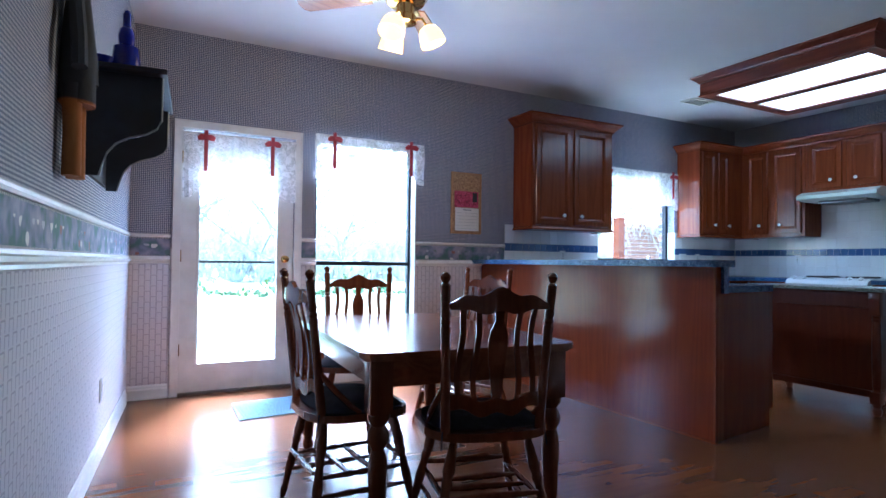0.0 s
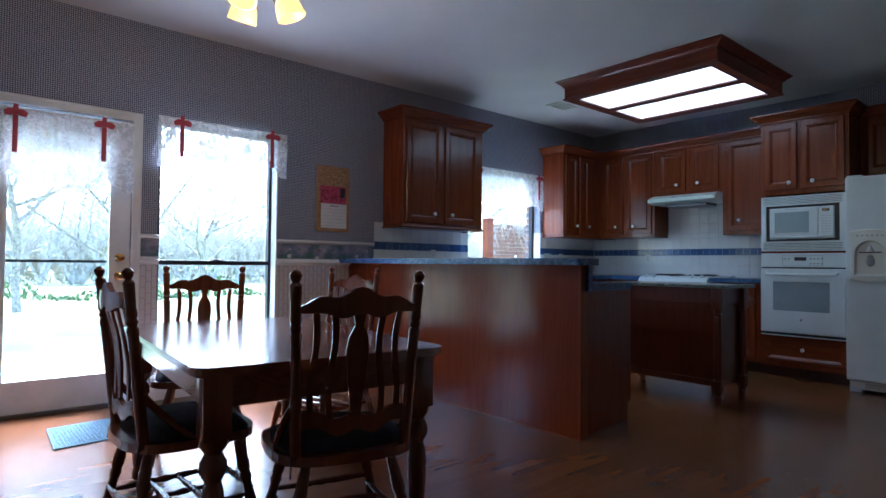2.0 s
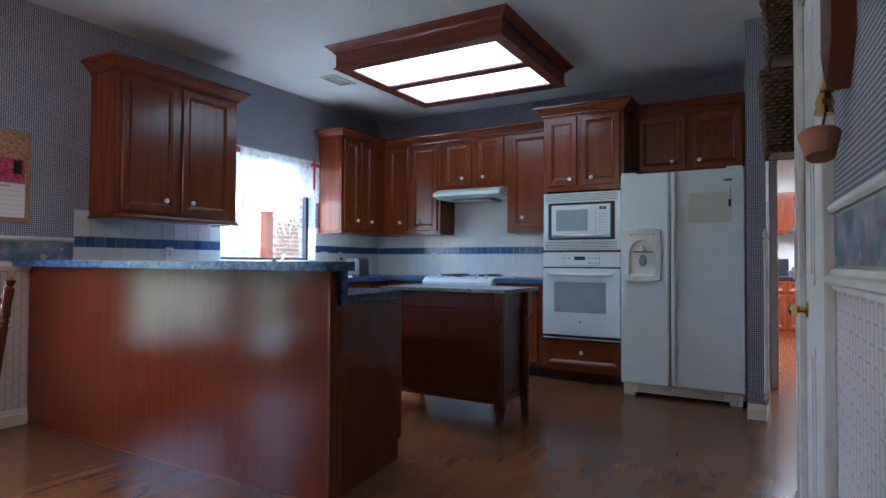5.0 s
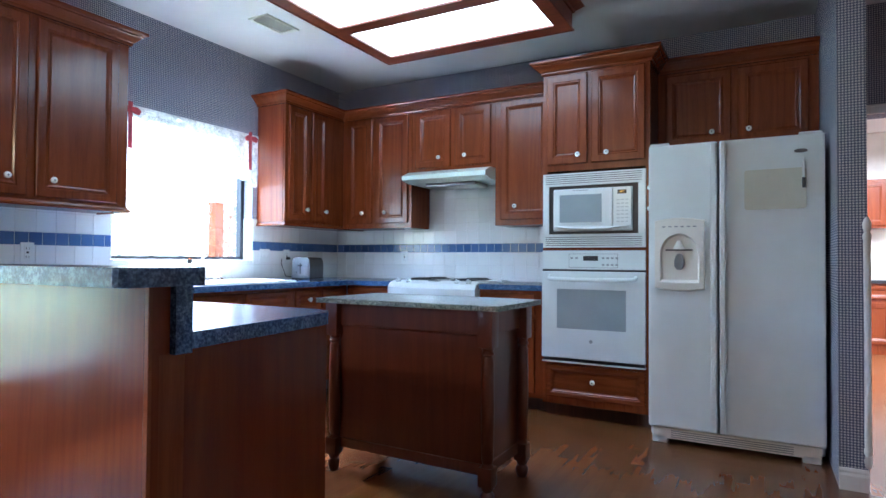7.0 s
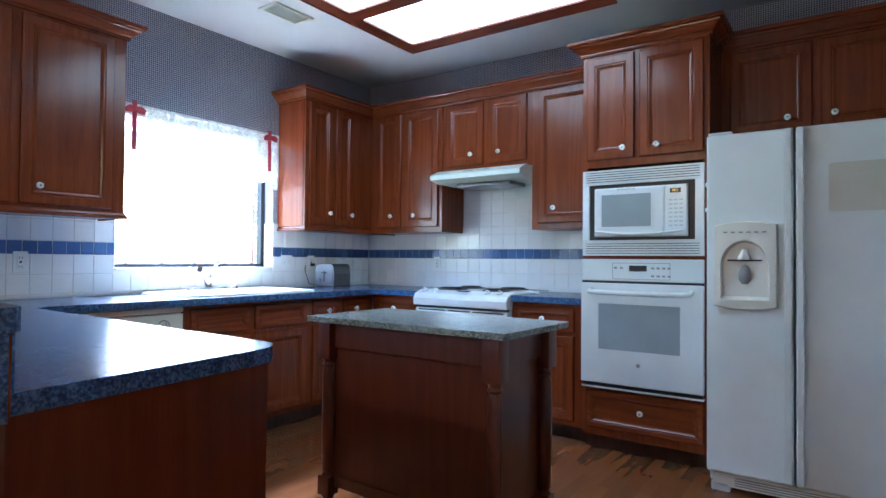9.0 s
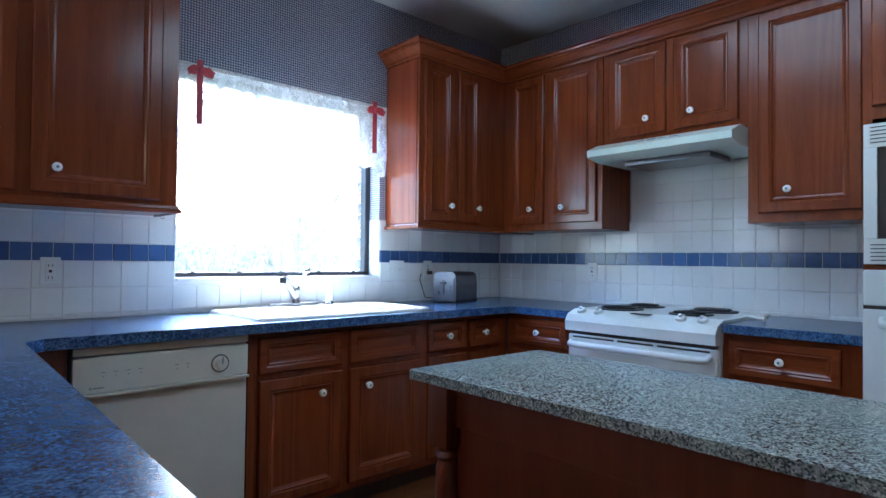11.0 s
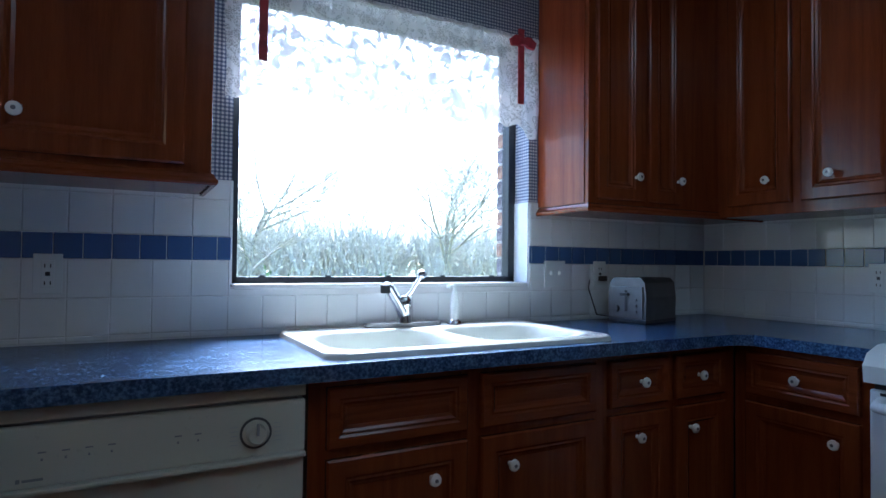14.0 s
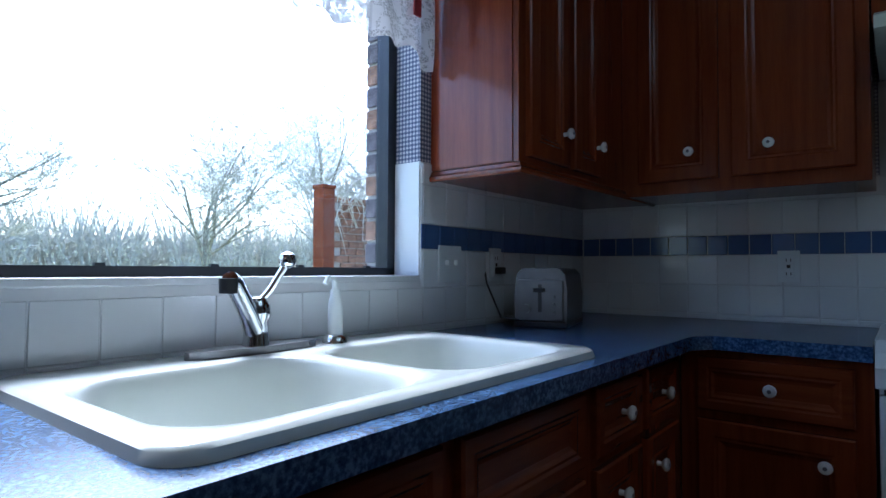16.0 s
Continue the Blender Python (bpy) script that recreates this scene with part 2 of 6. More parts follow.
def counter_laminate():
    n = Nodes("blue_laminate", 0.22)
    v = n.coords(world=True)
    f = n.noise(v, 130, 3, 0.6)
    g = n.noise(v, 30, 4, 0.6)
    n.set("Base Color", n.ramp(n.math("MULTIPLY_ADD", g, 0.35, n.math("MULTIPLY", f, 0.65)), [(0.40, (0.018, 0.042, 0.105)), (0.5, (0.040, 0.085, 0.185)), (0.60, (0.10, 0.18, 0.32))]))
    n.set("Roughness", n.math("MULTIPLY_ADD", g, 0.05, 0.215))
    return n.mat


def granite():
    n = Nodes("granite", 0.12)
    v = n.coords(world=True)
    vor = n.node("ShaderNodeTexVoronoi", "Color", {"Vector": v, "Scale": 290.0})
    sepc = n.tree.nodes.new("ShaderNodeSeparateColor")
    n.tree.links.new(vor, sepc.inputs[0])
    f = n.noise(v, 95, 5, 0.7)
    n.set("Base Color", n.ramp(n.math("MULTIPLY_ADD", f, 0.6, n.math("MULTIPLY", sepc.outputs[0], 0.4)), [(0.33, (0.045, 0.06, 0.055)), (0.45, (0.17, 0.205, 0.19)), (0.58, (0.29, 0.335, 0.31)), (0.72, (0.52, 0.55, 0.50))]))
    return n.mat


def tile_glaze(name, a, b):
    n = Nodes(name, 0.12)
    rnd = n.node("ShaderNodeObjectInfo", "Random")
    col = n.mix(rnd, a, b)
    n.set("Base Color", col)
    f = n.noise(n.coords(world=True), 25, 3)
    n.set("Roughness", n.math("MULTIPLY_ADD", f, 0.12, 0.06))
    n.bump(n.noise(n.coords(world=True), 14, 2), 0.15, 0.002)
    return n.mat


def lace():
    n = Nodes("lace", 0.9)
    v = n.coords(world=True)
    flat = n.node("ShaderNodeMapping", 0, {"Vector": v, "Scale": (1, 0.2, 1)})
    vor = n.node("ShaderNodeTexVoronoi", "Distance", {"Vector": flat, "Scale": 130.0}, feature="DISTANCE_TO_EDGE")
    figure = n.noise(flat, 24, 3, 0.6, 1.0)
    thread = n.math("LESS_THAN", vor, 0.10)
    solid = n.math("GREATER_THAN", figure, 0.52)
    alpha = n.math("MAXIMUM", n.math("MULTIPLY", solid, 0.97), n.math("MULTIPLY_ADD", thread, 0.4, 0.52))
    n.set("Base Color", (0.82, 0.82, 0.84))
    n.set("Alpha", alpha)
    tr = n.node("ShaderNodeBsdfTranslucent", 0, {"Color": (0.8, 0.8, 0.82, 1)})
    mixn = n.tree.nodes.new("ShaderNodeMixShader")
    mixn.inputs[0].default_value = 0.12
    out = n.tree.nodes["Material Output"]
    trans = n.node("ShaderNodeBsdfTransparent", 0)
    mixa = n.tree.nodes.new("ShaderNodeMixShader")
    n.tree.links.new(n.bsdf.outputs[0], mixn.inputs[1])
    n.tree.links.new(tr, mixn.inputs[2])
    n.tree.links.new(alpha, mixa.inputs[0])
    n.tree.links.new(trans, mixa.inputs[1])
    n.tree.links.new(mixn.outputs[0], mixa.inputs[2])
    n.set("Alpha", 1.0)
    for l in list(n.tree.links):
        if l.to_socket == n.bsdf.inputs["Alpha"]:
            n.tree.links.remove(l)
    n.tree.links.new(mixa.outputs[0], out.inputs[0])
    return n.mat


def glass():
    n = Nodes("window_glass")
    gl = n.node("ShaderNodeBsdfGlossy", 0, {"Color": (1, 1, 1, 1), "Roughness": 0.02})
    tr = n.node("ShaderNodeBsdfTransparent", 0, {"Color": (0.93, 0.95, 0.95, 1)})
    edge = n.node("ShaderNodeLayerWeight", 1, {"Blend": 0.5})
    fr = n.math("MULTIPLY_ADD", n.math("POWER", edge, 5.0), 0.5, 0.035)
    m = n.node("ShaderNodeMixShader", 0, {0: fr, 1: tr, 2: gl})
    n.tree.links.new(m, n.tree.nodes["Material Output"].inputs[0])
    return n.mat


def glowing(name, color, strength):
    n = Nodes(name, 0.4)
    n.set("Base Color", color)
    n.set("Emission Color", color)
    n.set("Emission Strength", strength)
    return n.mat


PAPERWALL = wall_paper()
GINGHAM = wall_paper(True)
BORDER = border_paper()
FLOOR = floor_wood()
CEIL = ceiling_paint()
COUNTER = counter_laminate()
GRANITE = granite()
TILE = tile_glaze("white_glaze", (0.69, 0.71, 0.71), (0.73, 0.75, 0.75))
TILEBLUE = tile_glaze("blue_glaze", (0.055, 0.11, 0.26), (0.085, 0.15, 0.33))
GROUT = plain("grout", (0.66, 0.67, 0.67), 0.85)
LACE = lace()
GLASS = glass()
DIFFUSER = glowing("lit_diffuser", (0.84, 0.98, 1.0), 0.20)
GLOBE = glowing("lit_globe", (1.0, 0.52, 0.12), 0.18)
GLOBE.node_tree.nodes["Principled BSDF"].inputs["Base Color"].default_value = (0.45, 0.25, 0.06, 1)
DISPLAY = glowing("clock_digits", (0.9, 0.5, 0.08), 0.12)


# ---- mesh helpers ----
def box(bm, x0, x1, y0, y1, z0, z1, bevel=0.0, m=None):
    made = bmesh.ops.create_cube(bm, size=1.0)["verts"]
    mat = pose((x0 + x1) / 2, (y0 + y1) / 2, (z0 + z1) / 2) @ Matrix.Diagonal((abs(x1 - x0), abs(y1 - y0), abs(z1 - z0), 1))
    bmesh.ops.transform(bm, matrix=(m @ mat if m else mat), verts=made)
    if bevel:
        edges = list({e for v in made for e in v.link_edges})
        bmesh.ops.bevel(bm, geom=edges, offset=bevel, segments=2, affect="EDGES", profile=0.6)
    return bm


def boxes(*items, bevel=0.0):
    bm = bmesh.new()
    for i in items:
        box(bm, *i[:6], bevel=i[6] if len(i) > 6 else bevel)
    return bm


def lathe(bm, profile, m=None, steps=20):
    """Turns a profile of (radius, height) about z."""
    rings = []
    for r, h in profile:
        ring = [bm.verts.new((m or Matrix()) @ Vector((r * math.cos(a), r * math.sin(a), h))) for a in [2 * math.pi * k / steps for k in range(steps)]]
        rings.append(ring)
    for a, b in zip(rings, rings[1:]):
        for k in range(steps):
            bm.faces.new((a[k], a[(k + 1) % steps], b[(k + 1) % steps], b[k]))
    bm.faces.new(rings[0][::-1])
    bm.faces.new(rings[-1])
    return bm


def tube(bm, pts, r, steps=8, taper=None):
    """A round bar through points."""
    pts = [Vector(p) for p in pts]
    rings = []
    for i, p in enumerate(pts):
        d = (pts[min(i + 1, len(pts) - 1)] - pts[max(i - 1, 0)]).normalized()
        side = d.cross(Vector((0, 0, 1)) if abs(d.z) < 0.9 else Vector((1, 0, 0))).normalized()
        up = side.cross(d)
        rr = taper[i] if taper else r
        rings.append([bm.verts.new(p + side * (rr * math.cos(a)) + up * (rr * math.sin(a))) for a in [2 * math.pi * k / steps for k in range(steps)]])
    for a, b in zip(rings, rings[1:]):
        for k in range(steps):
            bm.faces.new((a[k], a[(k + 1) % steps], b[(k + 1) % steps], b[k]))
    bm.faces.new(rings[0][::-1])
    bm.faces.new(rings[-1])
    return bm


def prism(bm, outline, z0, z1, m=None):
    """An outline in x and y, drawn up from z0 to z1."""
    m = m or Matrix()
    lo = [bm.verts.new(m @ Vector((x, y, z0))) for x, y in outline]
    hi = [bm.verts.new(m @ Vector((x, y, z1))) for x, y in outline]
    bm.faces.new(lo[::-1])
    bm.faces.new(hi)
    k = len(lo)
    for i in range(k):
        bm.faces.new((lo[i], lo[(i + 1) % k], hi[(i + 1) % k], hi[i]))
    return bm


def rounded(x0, x1, y0, y1, r, steps=5):
    pts = []
    for cx, cy, a0 in ((x1 - r, y1 - r, 0), (x0 + r, y1 - r, 90), (x0 + r, y0 + r, 180), (x1 - r, y0 + r, 270)):
        for k in range(steps + 1):
            a = radians(a0 + 90 * k / steps)
            pts.append((cx + r * math.cos(a), cy + r * math.sin(a)))
    return pts


def part(name, bm, material, parent=None, label="", smooth=False, kind=""):
    bmesh.ops.recalc_face_normals(bm, faces=bm.faces)
    me = bpy.data.meshes.new(name)
    bm.to_mesh(me)
    bm.free()
    me.materials.append(material)
    if smooth:
        me.shade_smooth()
        me.set_sharp_from_angle(angle=radians(40))
    ob = new(name, me)
    ob.parent = parent
    return tagged(ob, label=label, kind=kind)


def thing(name, m, label, category, group=""):
    ob = new(name)
    ob.matrix_basis = m
    ob.empty_display_size = 0.1
    return tagged(ob, label, category, group)


def structure(name, bm, material, label="", parent=None):
    return part(name, bm, material, parent, label, kind="structure")


FRONT_Y = pose(0, 0, 0, 90, 0, 0)  # outline x, y becomes x, z, and depth runs to -y

# ---- structure ----
N, E, H = 4.65, 6.2, 2.78
WEST = math.degrees(math.atan2(0.42, 4.85))


S = pose(1.40, 0.185, 0, 0, 0, 3.6) @ pose(-1.36, -0.265, 0)  # the pantry wall stands a little askew


def room():
    structure("subfloor", boxes((-3, 11.2, -4.2, N + 0.16, -0.2, -0.012)), GREY, "base under the laminate boards")
    structure("ceiling", boxes((-3, 11.2, -4.2, N + 0.16, H, H + 0.15)), CEIL, "white textured ceiling")
    # outer wall with door and two windows
    t = 0.16
    cuts = [(-0.33, 0.53, 0.0, 2.04), (0.71, 1.65, 0.42, 2.10), (3.865, 5.075, 1.075, 2.12)]
    bm = bmesh.new()
    x = -0.9
    for x0, x1, z0, z1 in cuts:
        box(bm, x, x0, N, N + t, 0, H)
        if z0 > 0:
            box(bm, x0, x1, N, N + t, 0, z0)
        box(bm, x0, x1, N, N + t, z1, H)
        x = x1
    box(bm, x, E + t, N, N + t, 0, H)
    structure("wall_north", bm, PAPERWALL, "papered outer wall with gingham above and dashed stripes below the border")
    # stove side wall, open to the far room
    structure("wall_east", boxes((E, E + t, 0.45, N, 0, H), (E, E + t, -0.62, 0.40, 2.06, H), (E, E + t, 0.40, 0.45, 0, H), (E, E + t, -1.6, -0.62, 0, H)), GINGHAM, "papered wall behind the stove")
    structure("wall_return", boxes((4.98, E, 0.45, 0.57, 0, H)), GINGHAM, "gingham papered stub wall beside the refrigerator")
    structure("wall_south", boxes((1.36, 2.23, 0.12, 0.265, 0, H), (2.91, 3.30, 0.12, 0.265, 0, H), (2.23, 2.91, 0.12, 0.265, 2.04, H)), PAPERWALL, "papered wall with a chair rail around the pantry door").matrix_basis = S
    structure("wall_side", boxes((1.405, 1.52, -2.6, 0.04, 0, H), (1.393, 1.3985, -2.6, 0.175, 0, H), (1.3985, 1.405, -2.6, 0.04, 0, H)), CREAM, "plain beige wall")
    # the next three walls are unseen additions that close off the rooms
    structure("wall_hall", boxes((3.18, 3.30, -1.6, 0.12, 0, H), (3.30, E, -1.72, -1.6, 0, H)), CREAM, "plain beige wall added out of view to close the hall")
    structure("wall_back", boxes((-1.7, 1.48, -2.72, -2.6, 0, H)), CREAM, "plain beige wall added out of view behind the dining area")
    structure("closet_back", boxes((1.48, 3.18, -0.7, -0.6, 0, H)), CREAM, "plain wall added out of view behind the pantry door")
    bm = bmesh.new()
    box(bm, -0.14, 0.0, -7.6, 0.16, 0, H)
    w = structure("wall_west", bm, PAPERWALL, "papered wall with a chair rail at the dining table")
    w.matrix_basis = pose(-0.67, N, 0, 0, 0, -WEST)
    # far room
    structure("wall_far_room", boxes((10.8, 10.95, -4.1, 3.1, 0, H), (E + t, 10.8, 3.0, 3.15, 0, H), (E + t, 10.8, -4.2, -4.05, 0, H)), CREAM, "off-white far room walls")


def mould(name, length, m, profile, label, mat=None):
    """A run of moulding along local x; the profile is (out, height)."""
    bm = bmesh.new()
    a = [bm.verts.new((0, -o, h)) for o, h in profile]
    b = [bm.verts.new((length, -o, h)) for o, h in profile]
    bm.faces.new(a)
    bm.faces.new(b[::-1])
    k = len(a)
    for i in range(k):
        bm.faces.new((a[i], b[i], b[(i + 1) % k], a[(i + 1) % k]))
    ob = structure(name, bm, mat or WHITE, label)
    ob.matrix_basis = m
    return ob


BASE = [(0, 0), (0.016, 0), (0.016, 0.07), (0.010, 0.082), (0.010, 0.092), (0.004, 0.105), (0, 0.105)]
RAIL = [(0, 0), (0.008, 0.0), (0.012, 0.012), (0.026, 0.02), (0.026, 0.034), (0.014, 0.04), (0.010, 0.052), (0, 0.055)]
THIN = [(0, 0), (0.010, 0.0), (0.018, 0.008), (0.018, 0.018), (0.008, 0.026), (0, 0.026)]


def trims():
    runs = [  # length, pose, hidden upper part
        (0.27, pose(-0.67, N, 0)), (0.13, pose(0.585, N, 0)), (0.71, pose(1.65, N, 0)),
        (6.9, pose(-0.67, N, 0, 0, 0, -WEST) @ pose(0, -7.0, 0, 0, 0, 90)),
        (0.81, S @ pose(2.17, 0.265, 0, 0, 0, 180)), (0.33, S @ pose(3.30, 0.265, 0, 0, 0, 180)),
    ]
    for length, m in runs:
        mould("baseboard", length, m, BASE, "white painted baseboard")
        rail_len = 0.98 if length == 0.71 else length
        mould("chair_rail", rail_len, m @ pose(0, 0, 1.005), RAIL, "white chair rail moulding")
        mould("border_rail", rail_len, m @ pose(0, 0, 1.20), THIN, "thin white moulding above the border")
        structure("border", boxes((0, rail_len, -0.0025, 0.0, 1.058, 1.202)), BORDER, "printed wallpaper border of jars, houses and wreaths").matrix_basis = m
    for length, m in ((0.94, pose(0.71, N, 0)),):
        mould("baseboard", length, m, BASE, "white painted baseboard")
    mould("baseboard", 0.12, pose(4.98, 0.57, 0, 0, 0, -90), BASE, "white painted baseboard")
    mould("baseboard", 1.22, pose(6.2, 0.45, 0, 0, 0, 180), BASE, "white painted baseboard")


room()
trims()


# ---- openings ----
def casing(name, x0, x1, z1, m, w=0.058, label="white fluted door casing"):
    ob = structure(name, boxes((x0 - w, x0, -0.018, 0, 0, z1, 0.003), (x1, x1 + w, -0.018, 0, 0, z1, 0.003), (x0 - w, x1 + w, -0.018, 0, z1, z1 + w, 0.003),
                               (x0 - w, x0 - w + 0.014, -0.026, -0.018, 0, z1 + w), (x1 + w - 0.014, x1 + w, -0.026, -0.018, 0, z1 + w), (x0 - w + 0.014, x1 + w - 0.014, -0.026, -0.018, z1 + w - 0.014, z1 + w)), WHITE, label)
    ob.matrix_basis = m
    return ob


def knob_set(parent, x, y, z, out):
    """A brass round knob with its rose; out: the side to which it stands."""
    m = pose(x, y, z, 90 if out < 0 else -90)
    bm = lathe(bmesh.new(), [(0.030, 0), (0.030, 0.004), (0.013, 0.010), (0.011, 0.026), (0.020, 0.034), (0.027, 0.046), (0.026, 0.056), (0.016, 0.062), (0.002, 0.063)], m)
    return part("door_knob", bm, BRASS, parent, "polished brass knob", True)


def patio_door():
    d = structure("door_1", boxes((-0.3295, -0.2, N + 0.03, N + 0.072, 0.02, 2.03), (0.40, 0.5295, N + 0.03, N + 0.072, 0.02, 2.03), (-0.2, 0.40, N + 0.03, N + 0.072, 0.02, 0.23), (-0.2, 0.40, N + 0.03, N + 0.072, 1.90, 2.03)), WHITE, "closed white door with one tall glass pane")
    f = part("glazing_bead", boxes((-0.215, -0.195, N + 0.018, N + 0.03, 0.215, 1.915, 0.003), (0.395, 0.415, N + 0.018, N + 0.03, 0.215, 1.915, 0.003), (-0.195, 0.395, N + 0.018, N + 0.03, 0.215, 0.235, 0.003), (-0.195, 0.395, N + 0.018, N + 0.03, 1.895, 1.915, 0.003)), WHITE, d)
    p = part("pane", boxes((-0.2, 0.40, N + 0.046, N + 0.052, 0.23, 1.90)), GLASS, d)
    p.visible_shadow = False
    part("storm_rail", boxes((-0.2, 0.40, N + 0.10, N + 0.12, 1.012, 1.03)), FRAME, d, "dark storm door rail outside")
    part("threshold", boxes((-0.33, 0.53, N - 0.01, N + 0.1, 0.0, 0.019, 0.004)), STEEL, d, "metal threshold")
    knob_set(d, 0.462, N + 0.03, 1.05, -1)
    knob_set(d, 0.462, N + 0.03, 0.92, -1)
    for z in (0.30, 1.02, 1.78):
        part("hinge", lathe(bmesh.new(), [(0.007, 0), (0.007, 0.09)], pose(-0.327, N + 0.022, z), 8), BRASS, d)
    casing("trim_1", -0.33, 0.53, 2.045, pose(0, N, 0))


def window(name, x0, x1, z0, z1, rail, label):
    y = N + 0.10
    w = structure(name, boxes((x0, x0 + 0.035, y, y + 0.05, z0, z1), (x1 - 0.035, x1, y, y + 0.05, z0, z1), (x0, x1, y, y + 0.05, z1 - 0.03, z1), (x0, x1, y, y + 0.05, z0, z0 + 0.022)), FRAME, label)
    if rail:
        part("meeting_rail", boxes((x0 + 0.03, x1 - 0.03, y - 0.012, y + 0.04, rail - 0.018, rail + 0.018, 0.003)), FRAME, w)
        part("sash_lock", boxes(((x0 + x1) / 2 - 0.05, (x0 + x1) / 2 + 0.05, y - 0.02, y - 0.012, rail + 0.018, rail + 0.03, 0.003)), FRAME, w)
        p = part("lower_pane", boxes((x0 + 0.03, x1 - 0.03, y + 0.012, y + 0.016, z0 + 0.02, rail - 0.018)), GLASS, w)
        p.visible_shadow = False
        p = part("upper_pane", boxes((x0 + 0.03, x1 - 0.03, y + 0.026, y + 0.03, rail + 0.018, z1 - 0.02)), GLASS, w)
        p.visible_shadow = False
    else:
        for k in range(5):
            xx = x0 + 0.12 + k * (x1 - x0 - 0.24) / 4
            part("glazing_clip", boxes((xx - 0.01, xx + 0.01, y - 0.005, y + 0.005, z0 + 0.022, z0 + 0.028)), FRAME, w)
        p = part("pane", boxes((x0 + 0.03, x1 - 0.03, y + 0.02, y + 0.024, z0 + 0.02, z1 - 0.02)), GLASS, w)
        p.visible_shadow = False
    return w


patio_door()
window("window_1", 0.71, 1.65, 0.42, 2.10, 1.02, "black-framed window with two sashes beside the dining table")
window("window_2", 3.865, 5.075, 1.085, 2.12, 0, "black-framed fixed picture window above the sink")
structure("window_sill", boxes((3.875, 5.065, N - 0.012, N + 0.10, 1.068, 1.085, 0.004)), TILE, "white tiled window sill")
structure("window_jamb", boxes((1.637, 1.65, N - 0.001, N + 0.10, 0.42, 2.10)), WHITE, "white side of the window opening")

# ---- floor mat ----

# ---- cabinets ----
def cab_door(parent, x, z, w, h, y, knob=None, mat=None, name="door", drawer=False):
    """A framed door or drawer front: x, z its lower corner, y its back. knob: x, z of a porcelain knob."""
    mat = mat or CHERRY
    t, s = 0.019, 0.052 if not drawer else 0.034
    bm = bmesh.new()
    loops = []
    for ins, yy in ((0, y), (0, y - t + 0.005), (0.005, y - t), (s - 0.006, y - t), (s, y - t + 0.004), (s, y)):
        xa, xb, za, zb = x + ins, x + w - ins, z + ins, z + h - ins
        loops.append([bm.verts.new(q) for q in ((xa, yy, za), (xb, yy, za), (xb, yy, zb), (xa, yy, zb))])
    for la, lb in zip(loops, loops[1:] + loops[:1]):
        for i in range(4):
            bm.faces.new((la[i], la[(i + 1) % 4], lb[(i + 1) % 4], lb[i]))
    d = part(name, bm, mat, parent)
    # sunk field with a stepped moulding round it
    bm = bmesh.new()
    loops = []
    for ins, yy in ((0, y - 0.002), (0, y - t + 0.004), (0.006, y - t + 0.003), (0.013, y - t + 0.009), (0.020, y - t + 0.0115), (0.022, y - t + 0.0125)):
        xa, xb, za, zb = x + s + ins, x + w - s - ins, z + s + ins, z + h - s - ins
        loops.append([bm.verts.new(q) for q in ((xa, yy, za), (xb, yy, za), (xb, yy, zb), (xa, yy, zb))])
    for la, lb in zip(loops, loops[1:]):
        for i in range(4):
            bm.faces.new((la[i], la[(i + 1) % 4], lb[(i + 1) % 4], lb[i]))
    bm.faces.new(loops[0][::-1])
    bm.faces.new(loops[-1])
    part("door_panel" if not drawer else "drawer_panel", bm, mat, d)
    if knob:
        m = pose(knob[0], y - t, knob[1], 90)
        k = part("knob", lathe(bmesh.new(), [(0.007, 0), (0.006, 0.012), (0.013, 0.016), (0.0175, 0.022), (0.016, 0.028), (0.009, 0.031), (0.001, 0.0315)], m, 16), PORCELAIN, d, "round white porcelain knob", True)
        part("knob_screw", lathe(bmesh.new(), [(0.0055, 0.0305), (0.0055, 0.0325), (0.002, 0.0328)], m, 8), STEEL, k)
    return d


CROWN = [(0.0, 0.0), (0.012, 0.0), (0.016, 0.010), (0.016, 0.018), (0.024, 0.022), (0.034, 0.034), (0.052, 0.052), (0.060, 0.056), (0.062, 0.064), (0.076, 0.068), (0.080, 0.076), (0.080, 0.088), (0.0, 0.088)]
FOOT = [(0.0, 0.0), (0.012, 0.0), (0.016, 0.006), (0.016, 0.014), (0.010, 0.020), (0.006, 0.030), (0.0, 0.034)]


def sweep(bm, outline, profile, z, closed=False):
    """A moulding with mitred corners, along an outline in x and y; it stands out to the right of the way."""
    pts = [Vector((x, y, 0)) for x, y in outline]
    rings = []
    n = len(pts)
    for i, p in enumerate(pts):
        a = (p - pts[i - 1]).normalized() if i or closed else None
        b = (pts[(i + 1) % n] - p).normalized() if i < n - 1 or closed else None
        a, b = a or b, b or a
        na, nb = Vector((a.y, -a.x, 0)), Vector((b.y, -b.x, 0))
        mid = (na + nb).normalized()
        k = 1 / max(0.3, mid.dot(na))
        rings.append([bm.verts.new(p + mid * (o * k) + Vector((0, 0, z + h))) for o, h in profile])
    m = len(profile)
    for i in range(n if closed else n - 1):
        a, b = rings[i], rings[(i + 1) % n]
        for j in range(m):
            bm.faces.new((a[j], b[j], b[(j + 1) % m], a[(j + 1) % m]))
    if not closed:
        bm.faces.new(rings[0])
        bm.faces.new(rings[-1][::-1])
    return bm


